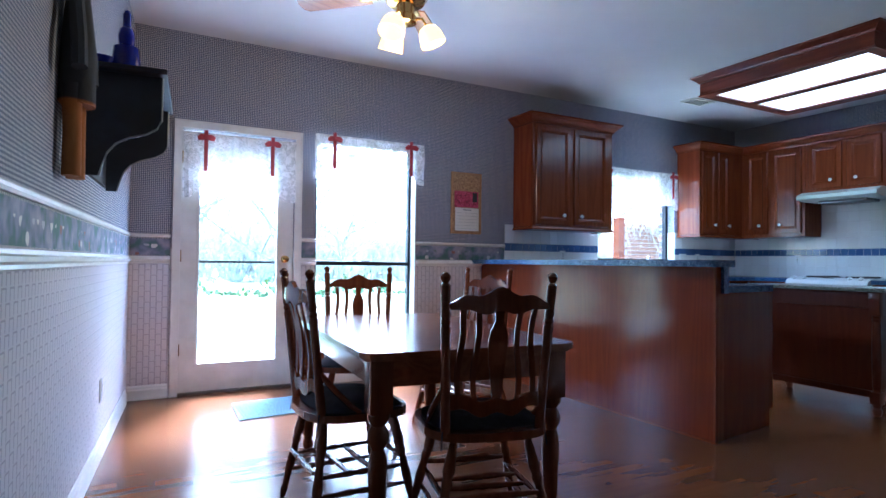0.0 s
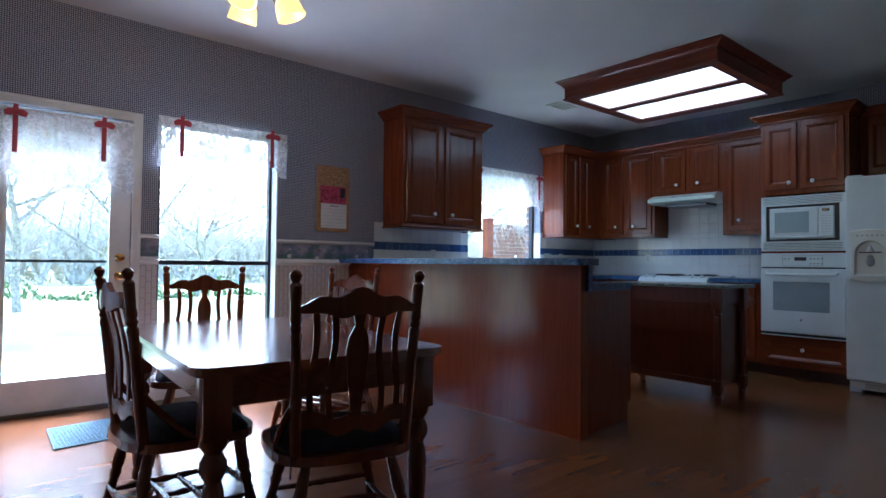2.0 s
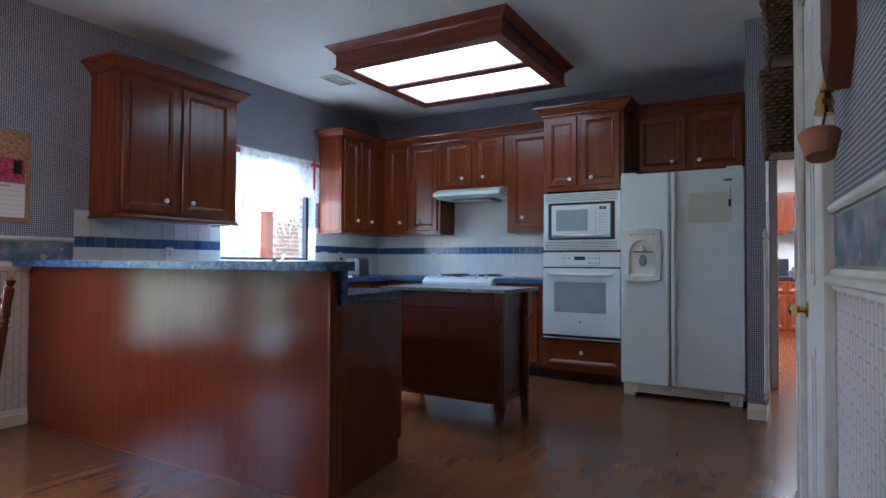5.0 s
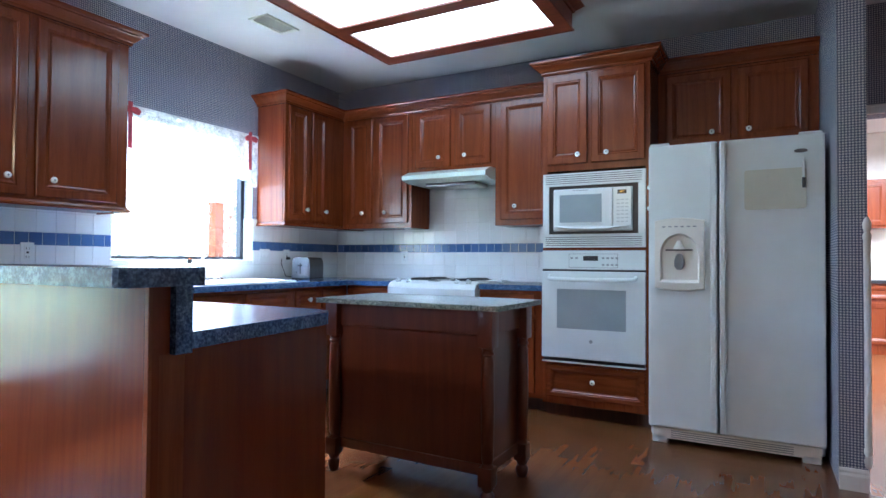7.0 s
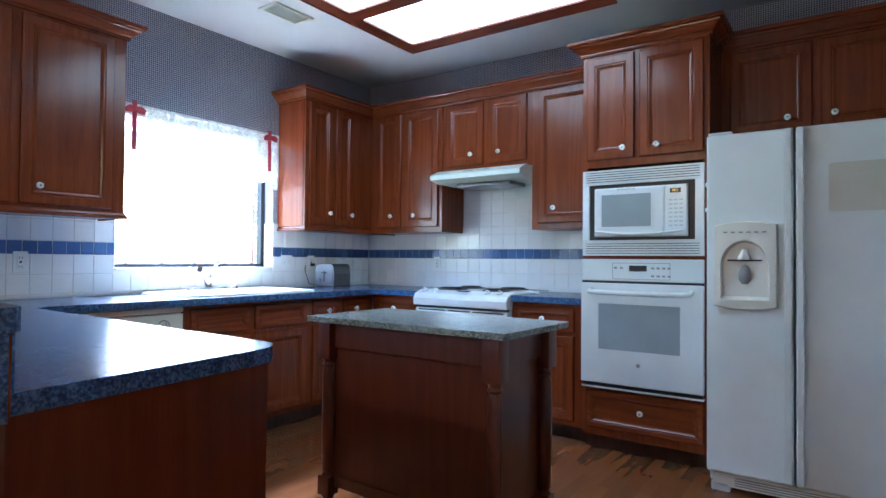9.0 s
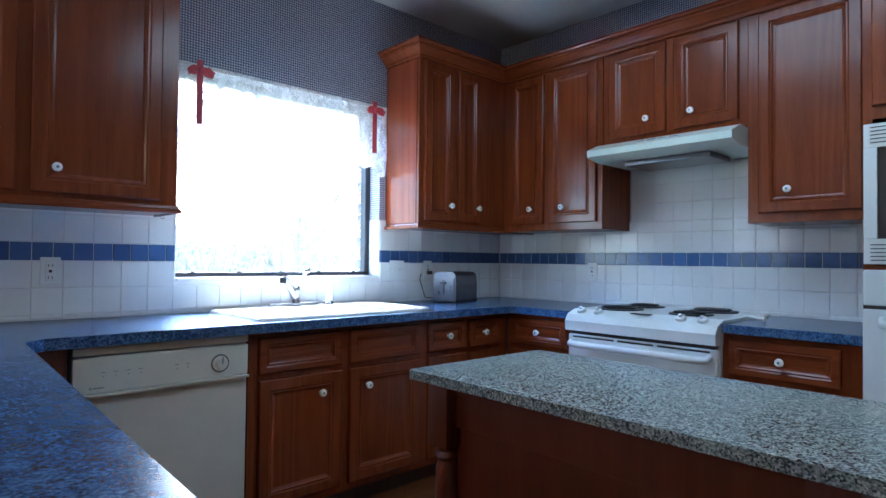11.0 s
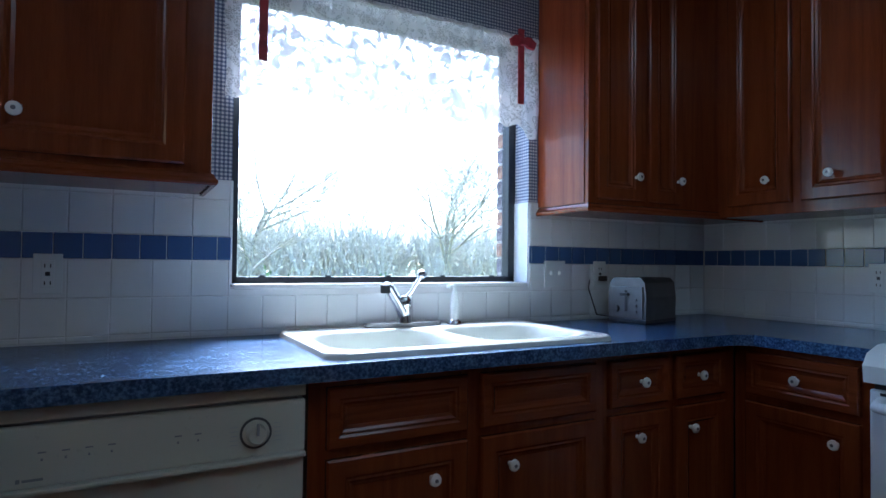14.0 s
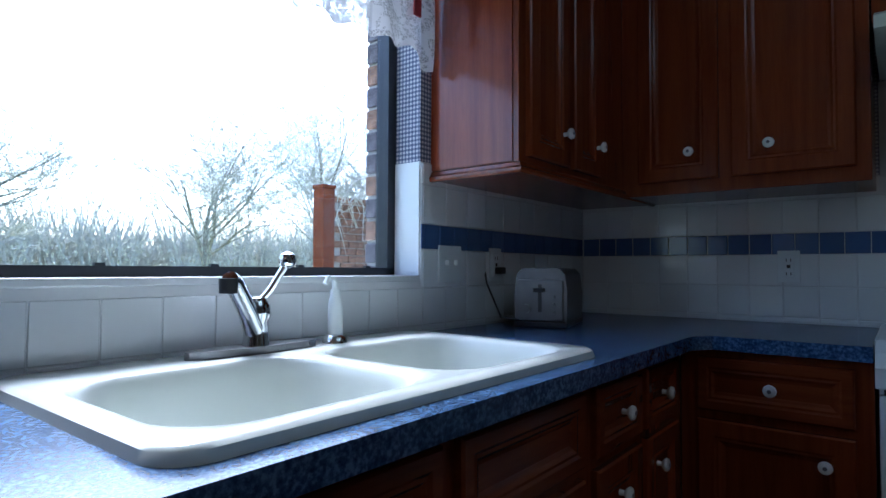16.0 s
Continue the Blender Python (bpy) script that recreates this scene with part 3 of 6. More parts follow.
def upper(name_label, m, w, d, z0, z1, doors, crown="", group="wall cabinets", foot=True):
    """A wall cabinet, its back at local y = 0. doors: (x, z, w, h, knob)."""
    c = thing("wall_cabinet", m, name_label, "cabinet", group)
    part("body", boxes((0, w, -d, -0.001, z0, z1, 0.002)), CHERRY, c)
    if "l" in crown:
        part("end_panel", boxes((-0.004, -0.001, -d + 0.02, -0.004, z0 + 0.03, z1 - 0.025)), ENDPANEL, c, "oak-grained end panel")
    for x, z, dw, dh, knob in doors:
        cab_door(c, x, z, dw, dh, -d, knob)
    if crown:
        o = [(0.0, 0.0)] if "l" in crown else []
        o += [(0.0, -d), (w, -d)]
        if "r" in crown:
            o += [(w, 0.0)]
        part("crown", sweep(bmesh.new(), o, CROWN, z1 - 0.02), CHERRY_X, c)
        if foot:
            part("foot_moulding", sweep(bmesh.new(), o, FOOT, z0 - 0.006), CHERRY_X, c)
    return c


def base(label, m, w, fronts, d=0.60, z1=0.872, toe=0.075, hollow=False):
    c = thing("base_cabinet", m, label, "cabinet", "base cabinets")
    part("body", boxes((0, w, -d, -0.001, 0.10, 0.70), (0, w, -d, -d + 0.02, 0.70, z1)) if hollow else boxes((0, w, -d, -0.001, 0.10, z1)), CHERRY, c)
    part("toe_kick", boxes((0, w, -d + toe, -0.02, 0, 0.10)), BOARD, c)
    for kind, x, z, fw, fh, knob in fronts:
        cab_door(c, x, z, fw, fh, -d, knob, CHERRY_X if kind == "drawer" else CHERRY, kind, kind == "drawer")
    return c


NY = lambda x: pose(x, N, 0)
EX = lambda y: pose(E, y, 0, 0, 0, -90)


def cabinets():
    upper("cherry-stained double-door wall cabinet over the bar, beside the sink window", NY(2.735), 1.03, 0.315, 1.375, 2.425,
          [(0.035, 1.42, 0.43, 0.97, (0.365, 1.515)), (0.51, 1.42, 0.45, 0.97, (0.59, 1.515))], "lr")
    ring = part("hook_ring", tube(bmesh.new(), [(3.72 + 0.012 * math.cos(a), 4.37, 1.360 + 0.012 * math.sin(a)) for a in [k * math.pi / 6 for k in range(12)]], 0.0016, 5), STEEL)
    tagged(ring, "small metal ring hanging from a cabinet corner", "hook")
    upper("cherry-stained wall cabinet in the corner beside the sink window", NY(5.125), 1.075, 0.315, 1.375, 2.40,
          [(0.035, 1.42, 0.245, 0.95, (0.235, 1.515)), (0.315, 1.42, 0.20, 0.95, (0.48, 1.515))], "l")
    c = upper("cherry-stained double-door wall cabinet in the corner by the range hood", EX(4.335), 0.755, 0.315, 1.375, 2.40,
              [(0.06, 1.42, 0.275, 0.95, (0.245, 1.515)), (0.375, 1.42, 0.345, 0.95, (0.49, 1.515))], "")
    upper("short cherry-stained double-door wall cabinet above the range hood", EX(3.575), 0.79, 0.315, 1.845, 2.40,
          [(0.04, 1.885, 0.34, 0.485, (0.28, 1.965)), (0.425, 1.885, 0.325, 0.485, (0.525, 1.965))], "")
    upper("cherry-stained single-door wall cabinet beside the range hood", EX(2.785), 0.53, 0.315, 1.375, 2.40,
          [(0.05, 1.42, 0.41, 0.95, (0.18, 1.525))], "")
    o = [(0.0, -0.315), (2.08, -0.315)]
    cr = tagged(part("cabinet_crown", sweep(bmesh.new(), [(0.0, -0.316), (2.08, -0.316)], CROWN, 2.38), CHERRY_X), "cherry-stained crown moulding along the tops of the wall cabinets", "moulding", kind="structure")
    cr.matrix_basis = EX(4.335)
    # oven tower
    t = thing("oven_cabinet", EX(2.255), "tall cherry-stained cabinet holding the microwave and wall oven", "cabinet")
    part("upper_box", boxes((0, 0.725, -0.68, -0.001, 1.72, 2.43)), CHERRY, t)
    for xa in (0.0, 0.695):
        part("side_panel", boxes((xa, xa + 0.03, -0.68, -0.001, 0.10, 1.72)), CHERRY, t)
    part("drawer_box", boxes((0.03, 0.695, -0.68, -0.001, 0.10, 0.395)), CHERRY, t)
    part("cross_rail", boxes((0.03, 0.695, -0.676, -0.60, 1.145, 1.18)), CHERRY_X, t)
    part("back_panel", boxes((0.03, 0.695, -0.1, -0.001, 0.395, 1.72)), CHERRY, t)
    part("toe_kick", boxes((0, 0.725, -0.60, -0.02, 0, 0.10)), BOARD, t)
    cab_door(t, 0.03, 1.765, 0.285, 0.625, -0.68, (0.255, 1.825))
    cab_door(t, 0.345, 1.765, 0.35, 0.625, -0.68, (0.45, 1.825))
    cab_door(t, 0.03, 0.15, 0.665, 0.225, -0.68, (0.36, 0.275), CHERRY_X, "drawer", True)
    part("crown", sweep(bmesh.new(), [(0, -0.32), (0, -0.68), (0.725, -0.68), (0.725, 0.0)], CROWN, 2.405), CHERRY_X, t)
    upper("deep cherry-stained double-door cabinet above the refrigerator", EX(1.53), 0.955, 0.34, 1.845, 2.42,
          [(0.05, 1.89, 0.41, 0.49, (0.345, 1.965)), (0.50, 1.89, 0.40, 0.49, (0.565, 1.965))], "x", foot=False)
    # bases
    base("cherry-stained sink base cabinet with false drawer fronts", NY(3.965), 0.965, [
        ("drawer", 0.045, 0.695, 0.405, 0.155, None), ("drawer", 0.495, 0.695, 0.43, 0.155, None),
        ("door", 0.045, 0.135, 0.405, 0.535, (0.335, 0.585)), ("door", 0.495, 0.135, 0.43, 0.535, (0.59, 0.585))], hollow=True)
    base("cherry-stained base cabinet with two drawers and two narrow doors", NY(4.93), 0.66, [
        ("drawer", 0.02, 0.695, 0.27, 0.155, (0.155, 0.775)), ("drawer", 0.33, 0.695, 0.26, 0.155, (0.44, 0.775)),
        ("door", 0.02, 0.135, 0.27, 0.535, (0.135, 0.595)), ("door", 0.33, 0.135, 0.26, 0.535, (0.395, 0.595))])
    base("cherry-stained corner base cabinet beside the stove", EX(4.05), 0.475, [
        ("drawer", 0.05, 0.695, 0.385, 0.155, (0.245, 0.775)), ("door", 0.05, 0.135, 0.385, 0.535, (0.37, 0.595))])
    base("cherry-stained base cabinet between stove and oven tower", EX(2.79), 0.532, [
        ("drawer", 0.03, 0.695, 0.42, 0.155, (0.24, 0.775)), ("door", 0.03, 0.135, 0.42, 0.535, (0.08, 0.595))])
    base("cherry-stained filler cabinet beside the dishwasher", NY(3.16), 0.165, [])
    # peninsula
    p = thing("peninsula", pose(0, 0, 0), "cherry-stained peninsula with a raised bar and plain oak panels", "kitchen peninsula")
    part("bar_panel", boxes((2.36, 2.385, 2.06, N - 0.001, 0, 1.03)), PANEL, p, "reddish oak veneer panel facing the table")
    part("end_panel", prism(prism(boxes((2.385, 2.465, 2.06, 2.08, 0.875, 1.03)), [(2.385, 2.08), (3.085, 2.175), (3.085, 2.195), (2.385, 2.10)], 0.11, 0.875), [(2.385, 2.082), (3.045, 2.172), (3.045, 2.192), (2.385, 2.10)], 0.0, 0.11), PANEL, p)
    part("body", boxes((2.385, 2.465, 2.08, N - 0.001, 0, 1.03), (2.465, 3.03, 2.20, 4.04, 0.11, 0.875), (2.465, 2.96, 2.20, 4.04, 0, 0.11)), CHERRY, p)
    part("corner_strip", boxes((2.354, 2.364, 2.054, 2.07, 0, 1.03, 0.002)), CHERRY, p)
    part("shoe_strip", boxes((2.352, 2.36, 2.062, N - 0.02, 0, 0.012)), CHERRY, p, "pale strip along the floor")
    for k, y in enumerate((2.21, 2.65, 3.11, 3.57)):
        mm = pose(3.03, y, 0, 0, 0, 90)
        for nm, z, h in (("drawer", 0.695, 0.155), ("door", 0.135, 0.535)):
            c = cab_door(p, 0, z, 0.44, h, 0, (0.22, 0.775) if nm == "drawer" else (0.07 if k % 2 else 0.37, 0.595), CHERRY_X if nm == "drawer" else CHERRY, nm, nm == "drawer")
            c.matrix_basis = mm


def counters():
    bm = bmesh.new()
    pts = [(2.47, 4.045), (2.47, 2.085), (3.015, 2.150)]
    r = 0.13
    for k in range(7):
        a = radians(-84 + 84 * k / 6)
        pts.append((3.020 + r * math.cos(a), 2.152 + r + r * math.sin(a)))
    pts += [(3.19, 3.93), (3.25, 3.99), (5.50, 3.99), (5.56, 3.95), (5.56, 3.575), (6.2, 3.575), (6.2, 4.65), (2.47, 4.65)]
    hole = rounded(4.045, 4.955, 4.085, 4.51, 0.04, 3)
    sides = []
    for loop in (pts, hole):
        for zz in (0.875, 0.915):
            vs = [bm.verts.new((px, py, zz)) for px, py in loop]
            es = [bm.edges.new((vs[i], vs[(i + 1) % len(vs)])) for i in range(len(vs))]
            sides.append((vs, es))
    for k in (0, 2):
        lo, hi = sides[k][0], sides[k + 1][0]
        for i in range(len(lo)):
            bm.faces.new((lo[i], lo[(i + 1) % len(lo)], hi[(i + 1) % len(lo)], hi[i]))
    for k in (0, 1):
        bmesh.ops.triangle_fill(bm, edges=sides[k][1] + sides[k + 2][1], use_beauty=True)
    out = bm
    ct = structure("countertop", out, COUNTER, "blue laminate countertop with thick front edge")
    structure("countertop_right", boxes((5.56, 6.2, 2.257, 2.78, 0.875, 0.915, 0.004)), COUNTER, "blue laminate countertop beside the oven tower")
    bm = bmesh.new()
    prism(bm, [(2.25, N)] + [(2.25 + 0.03 - 0.03 * math.cos(radians(a)), 2.02 - 0.03 * math.sin(radians(a))) for a in (0, 30, 60, 90)] + [(2.462 - 0.03 + 0.03 * math.sin(radians(a)), 2.02 - 0.03 * math.cos(radians(a))) for a in (0, 30, 60, 90)] + [(2.475, 2.30), (2.475, N)], 1.03, 1.07)
    bar = thing("bar_top", pose(0, 0, 0), "blue laminate raised bar top", "countertop")
    part("bar_slab", bm, COUNTER, bar)
    part("bar_riser", boxes((2.4655, 2.4695, 2.06, N - 0.002, 0.915, 1.03), (2.41, 2.454, 2.04, 2.0595, 0.875, 1.03)), COUNTER, bar, "blue laminate step between counter and bar")


cabinets()
counters()


# ---- appliances ----
def dispenser_ring(cx, half, arch, y):
    """A moulded plate with a bowed top and base, round an arched niche; it stands 36 mm proud."""
    outer, inner = [], []
    n = 12
    for k in range(n + 1):  # over the top, from left to right
        u = 2 * k / n - 1
        outer.append((cx + half * u, 1.335 + 0.018 * (1 - u * u)))
        a = math.pi * (1 - k / n)
        inner.append((cx + arch * math.cos(a), 1.13 + 0.125 * math.sin(a)))
    for k in range(n + 1):  # back along the base
        u = 1 - 2 * k / n
        outer.append((cx + half * u, 0.935 - 0.016 * (1 - u * u)))
        inner.append((cx + arch * u, 0.975))
    bm = bmesh.new()
    loops = []
    for pts, yy, grow in ((outer, y, 0.0), (outer, y - 0.022, 0.0), (outer, y - 0.030, -0.02), (inner, y - 0.034, 0.04), (inner, y - 0.028, 0.0), (inner, y - 0.001, -0.06)):
        loops.append([bm.verts.new((cx + (px - cx) * (1 + grow), yy, 1.14 + (pz - 1.14) * (1 + grow))) for px, pz in pts])
    for la, lb in zip(loops, loops[1:]):
        for i in range(len(la)):
            bm.faces.new((la[i], la[(i + 1) % len(la)], lb[(i + 1) % len(la)], lb[i]))
    return bm


def fridge():
    f = thing("refrigerator", EX(1.505), "white side-by-side refrigerator with an ice and water dispenser", "refrigerator")
    part("body", boxes((0.005, 0.912, -0.84, -0.03, 0.03, 1.775, 0.01)), FRIDGE, f)
    d = part("freezer_door", boxes((0.004, 0.386, -0.925, -0.846, 0.10, 1.795, 0.012)), FRIDGE, f)
    d2 = part("fridge_door", boxes((0.394, 0.912, -0.925, -0.846, 0.10, 1.795, 0.012)), FRIDGE, f)
    for x, dd in ((0.352, d), (0.400, d2)):
        part("door_handle", boxes((x, x + 0.030, -0.975, -0.955, 0.12, 1.785, 0.006), (x + 0.004, x + 0.026, -0.955, -0.925, 0.12, 0.20), (x + 0.004, x + 0.026, -0.955, -0.925, 1.70, 1.785), (x + 0.006, x + 0.024, -0.955, -0.925, 0.78, 0.90)), FRIDGE, dd)
    # dispenser
    s = part("dispenser", dispenser_ring(0.182, 0.138, 0.105, -0.925), OFFWHITE, d, "off-white moulded dispenser surround", True)
    part("dispenser_recess", boxes((0.07, 0.294, -0.9285, -0.9255, 0.955, 1.262)), OFFWHITE, s)
    part("drip_shelf", boxes((0.085, 0.279, -0.958, -0.9285, 0.962, 0.972, 0.003)), OFFWHITE, s)
    part("spout", lathe(bmesh.new(), [(0.03, 0), (0.03, 0.012), (0.018, 0.03), (0.012, 0.05)], pose(0.18, -0.945, 1.165)), PORCELAIN, s, "white spout", True)
    part("spout_shelf", boxes((0.105, 0.255, -0.95, -0.928, 1.158, 1.166, 0.002)), BLACK, s)
    part("paddle", lathe(bmesh.new(), [(0.012, 0), (0.028, 0.02), (0.030, 0.05), (0.02, 0.085), (0.008, 0.095)], pose(0.18, -0.93, 1.045) @ Matrix.Diagonal((1, 0.3, 1, 1))), GREY, s, "grey paddle", True)
    for k in range(6):
        part("button", boxes((0.088 + k * 0.034, 0.106 + k * 0.034, -0.9595, -0.9565, 1.296, 1.303)), GREY, s)
    part("badge", lathe(bmesh.new(), [(0.03, 0), (0.028, 0.003)], pose(0.80, -0.925, 1.705, 90) @ Matrix.Diagonal((1.1, 0.38, 1, 1))), STEEL, d2, "small oval chrome badge")
    part("grille", boxes((0.03, 0.89, -0.90, -0.86, 0.030, 0.092)), OFFWHITE, f, "off-white plinth grille")
    for k in range(4):
        part("grille_slat", boxes((0.13, 0.76, -0.903, -0.90, 0.040 + k * 0.012, 0.045 + k * 0.012)), GREY, f)
    for z in (1.42, 1.55):
        part("edge_clip", lathe(bmesh.new(), [(0.012, 0.0), (0.014, 0.004), (0.010, 0.012), (0.004, 0.014)], pose(0.004, -0.885, z, 0, -90, 0), 14), APPLIANCE, d, smooth=True)
    for x in (0.02, 0.80):
        part("foot", boxes((x, x + 0.09, -0.90, -0.82, 0.0, 0.05, 0.01)), APPLIANCE, f)
        part("hinge_cover", boxes((x - 0.01, x + 0.10, -0.915, -0.83, 1.795, 1.81, 0.006)), APPLIANCE, f)
    b = thing("memo_board", EX(1.505), "blank white memo board stuck on the refrigerator door", "whiteboard")
    part("board", prism(bmesh.new(), rounded(0.525, 0.825, 1.388, 1.612, 0.015), 0.926, 0.931, FRONT_Y), BISQUE, b)
    mk = thing("marker", EX(1.505), "white marker pen with a black cap clipped on the memo board", "marker pen")
    part("barrel", lathe(bmesh.new(), [(0.007, 0), (0.008, 0.07), (0.004, 0.10)], pose(0.812, -0.942, 1.555), 12), APPLIANCE, mk)
    part("cap", lathe(bmesh.new(), [(0.007, 0), (0.009, 0.01), (0.009, 0.055)], pose(0.812, -0.942, 1.50), 12), BLACK, mk)


def microwave():
    f = thing("microwave", EX(2.25), "white built-in microwave in a louvred trim frame", "microwave")
    y = -0.68
    part("trim_frame", boxes((0.0, 0.695, y - 0.02, y, 1.185, 1.278, 0.003), (0.0, 0.695, y - 0.02, y, 1.612, 1.70, 0.003), (0.0, 0.042, y - 0.02, y, 1.278, 1.612, 0.003), (0.648, 0.695, y - 0.02, y, 1.278, 1.612, 0.003)), APPLIANCE, f, "white trim frame")
    for z in (1.198, 1.212, 1.226, 1.240, 1.254, 1.628, 1.642, 1.656, 1.670, 1.684):
        part("louvre", boxes((0.022, 0.672, y - 0.0225, y - 0.02, z, z + 0.0035)), BLACK, f)
    part("cavity", boxes((0.042, 0.648, y - 0.004, y + 0.01, 1.278, 1.612)), BLACK, f)
    part("body", boxes((0.078, 0.612, y - 0.02, y - 0.004, 1.296, 1.590, 0.006)), APPLIANCE, f)
    d = part("door", boxes((0.080, 0.488, y - 0.04, y - 0.02, 1.300, 1.586, 0.010)), APPLIANCE, f)
    part("window_rim", boxes((0.112, 0.432, y - 0.0425, y - 0.04, 1.340, 1.562, 0.002)), APPLIANCE, d)
    part("window", boxes((0.128, 0.416, y - 0.044, y - 0.0425, 1.356, 1.546)), DARKGLASS, d, "grey window")
    part("lower_lip", tube(bmesh.new(), [(0.092 + 0.04175 * k, y - 0.043 - 0.006 * (1 - ((k - 6) / 6) ** 2), 1.330 - 0.018 * (1 - ((k - 6) / 6) ** 2)) for k in range(13)], 0.007, 8), APPLIANCE, d, "bowed white lip", True)
    c = part("control_panel", boxes((0.491, 0.610, y - 0.04, y - 0.02, 1.300, 1.586, 0.006)), APPLIANCE, f)
    part("display", boxes((0.520, 0.578, y - 0.0415, y - 0.04, 1.540, 1.566)), BLACK, c)
    part("digits", boxes((0.535, 0.538, y - 0.0425, y - 0.0415, 1.547, 1.559), (0.545, 0.548, y - 0.0425, y - 0.0415, 1.547, 1.559), (0.555, 0.564, y - 0.0425, y - 0.0415, 1.547, 1.549), (0.555, 0.564, y - 0.0425, y - 0.0415, 1.557, 1.559)), DISPLAY, c)
    for k in range(5):
        part("badge_bar", boxes((0.22 + k * 0.022, 0.236 + k * 0.022, y - 0.041, y - 0.04, 1.572, 1.578)), GREY, d)
    for r in range(7):
        for k in range(3):
            part("key", boxes((0.514 + k * 0.028, 0.534 + k * 0.028, y - 0.041, y - 0.04, 1.352 + r * 0.024, 1.360 + r * 0.024)), KEYGREY, c)


def oven():
    f = thing("wall_oven", EX(2.25), "white built-in wall oven with a grey window", "oven")
    y = -0.68
    part("control_panel", boxes((0.0, 0.695, y - 0.03, y, 1.035, 1.165, 0.006)), APPLIANCE, f)
    part("display", boxes((0.29, 0.39, y - 0.0315, y - 0.03, 1.095, 1.128)), BLACK, f)
    for k in range(10):
        x = 0.20 + k * 0.035 if k < 2 else 0.385 + (k - 1) * 0.03 if k < 6 else 0.415 + (k - 6) * 0.03
        z = 1.115 if k < 6 else 1.07
        part("button", boxes((x, x + 0.018, y - 0.031, y - 0.03, z - 0.008, z + 0.004)), GREY, f)
    part("panel_line", boxes((0.19, 0.52, y - 0.031, y - 0.03, 1.047, 1.050), (0.19, 0.193, y - 0.031, y - 0.03, 1.05, 1.14), (0.517, 0.52, y - 0.031, y - 0.03, 1.05, 1.14), (0.19, 0.52, y - 0.031, y - 0.03, 1.14, 1.143)), GREY, f)
    d = part("oven_door", boxes((0.0, 0.695, y - 0.04, y, 0.425, 1.022, 0.006)), APPLIANCE, f)
    part("window", boxes((0.11, 0.575, y - 0.0415, y - 0.04, 0.63, 0.90)), DARKGLASS, d, "grey glass window")
    part("vent_gap", boxes((0.0, 0.695, y - 0.02, y, 1.022, 1.035), ), BLACK, f)
    part("lower_gap", boxes((0.01, 0.69, y - 0.02, y, 0.402, 0.425)), BLACK, f)
    part("bottom_lip", boxes((0.0, 0.695, y - 0.03, y, 0.392, 0.402, 0.002)), APPLIANCE, f, "thin white lower lip")
    part("handle", tube(bmesh.new(), [(0.06, y - 0.04, 0.985), (0.065, y - 0.075, 0.972), (0.10, y - 0.082, 0.968), (0.35, y - 0.084, 0.966), (0.60, y - 0.082, 0.968), (0.63, y - 0.075, 0.972), (0.635, y - 0.04, 0.985)], 0.015, 10), APPLIANCE, d, "white bar handle", True)
    part("badge", lathe(bmesh.new(), [(0.012, 0), (0.011, 0.002)], pose(0.345, y - 0.04, 0.55, 90)), GREY, d)


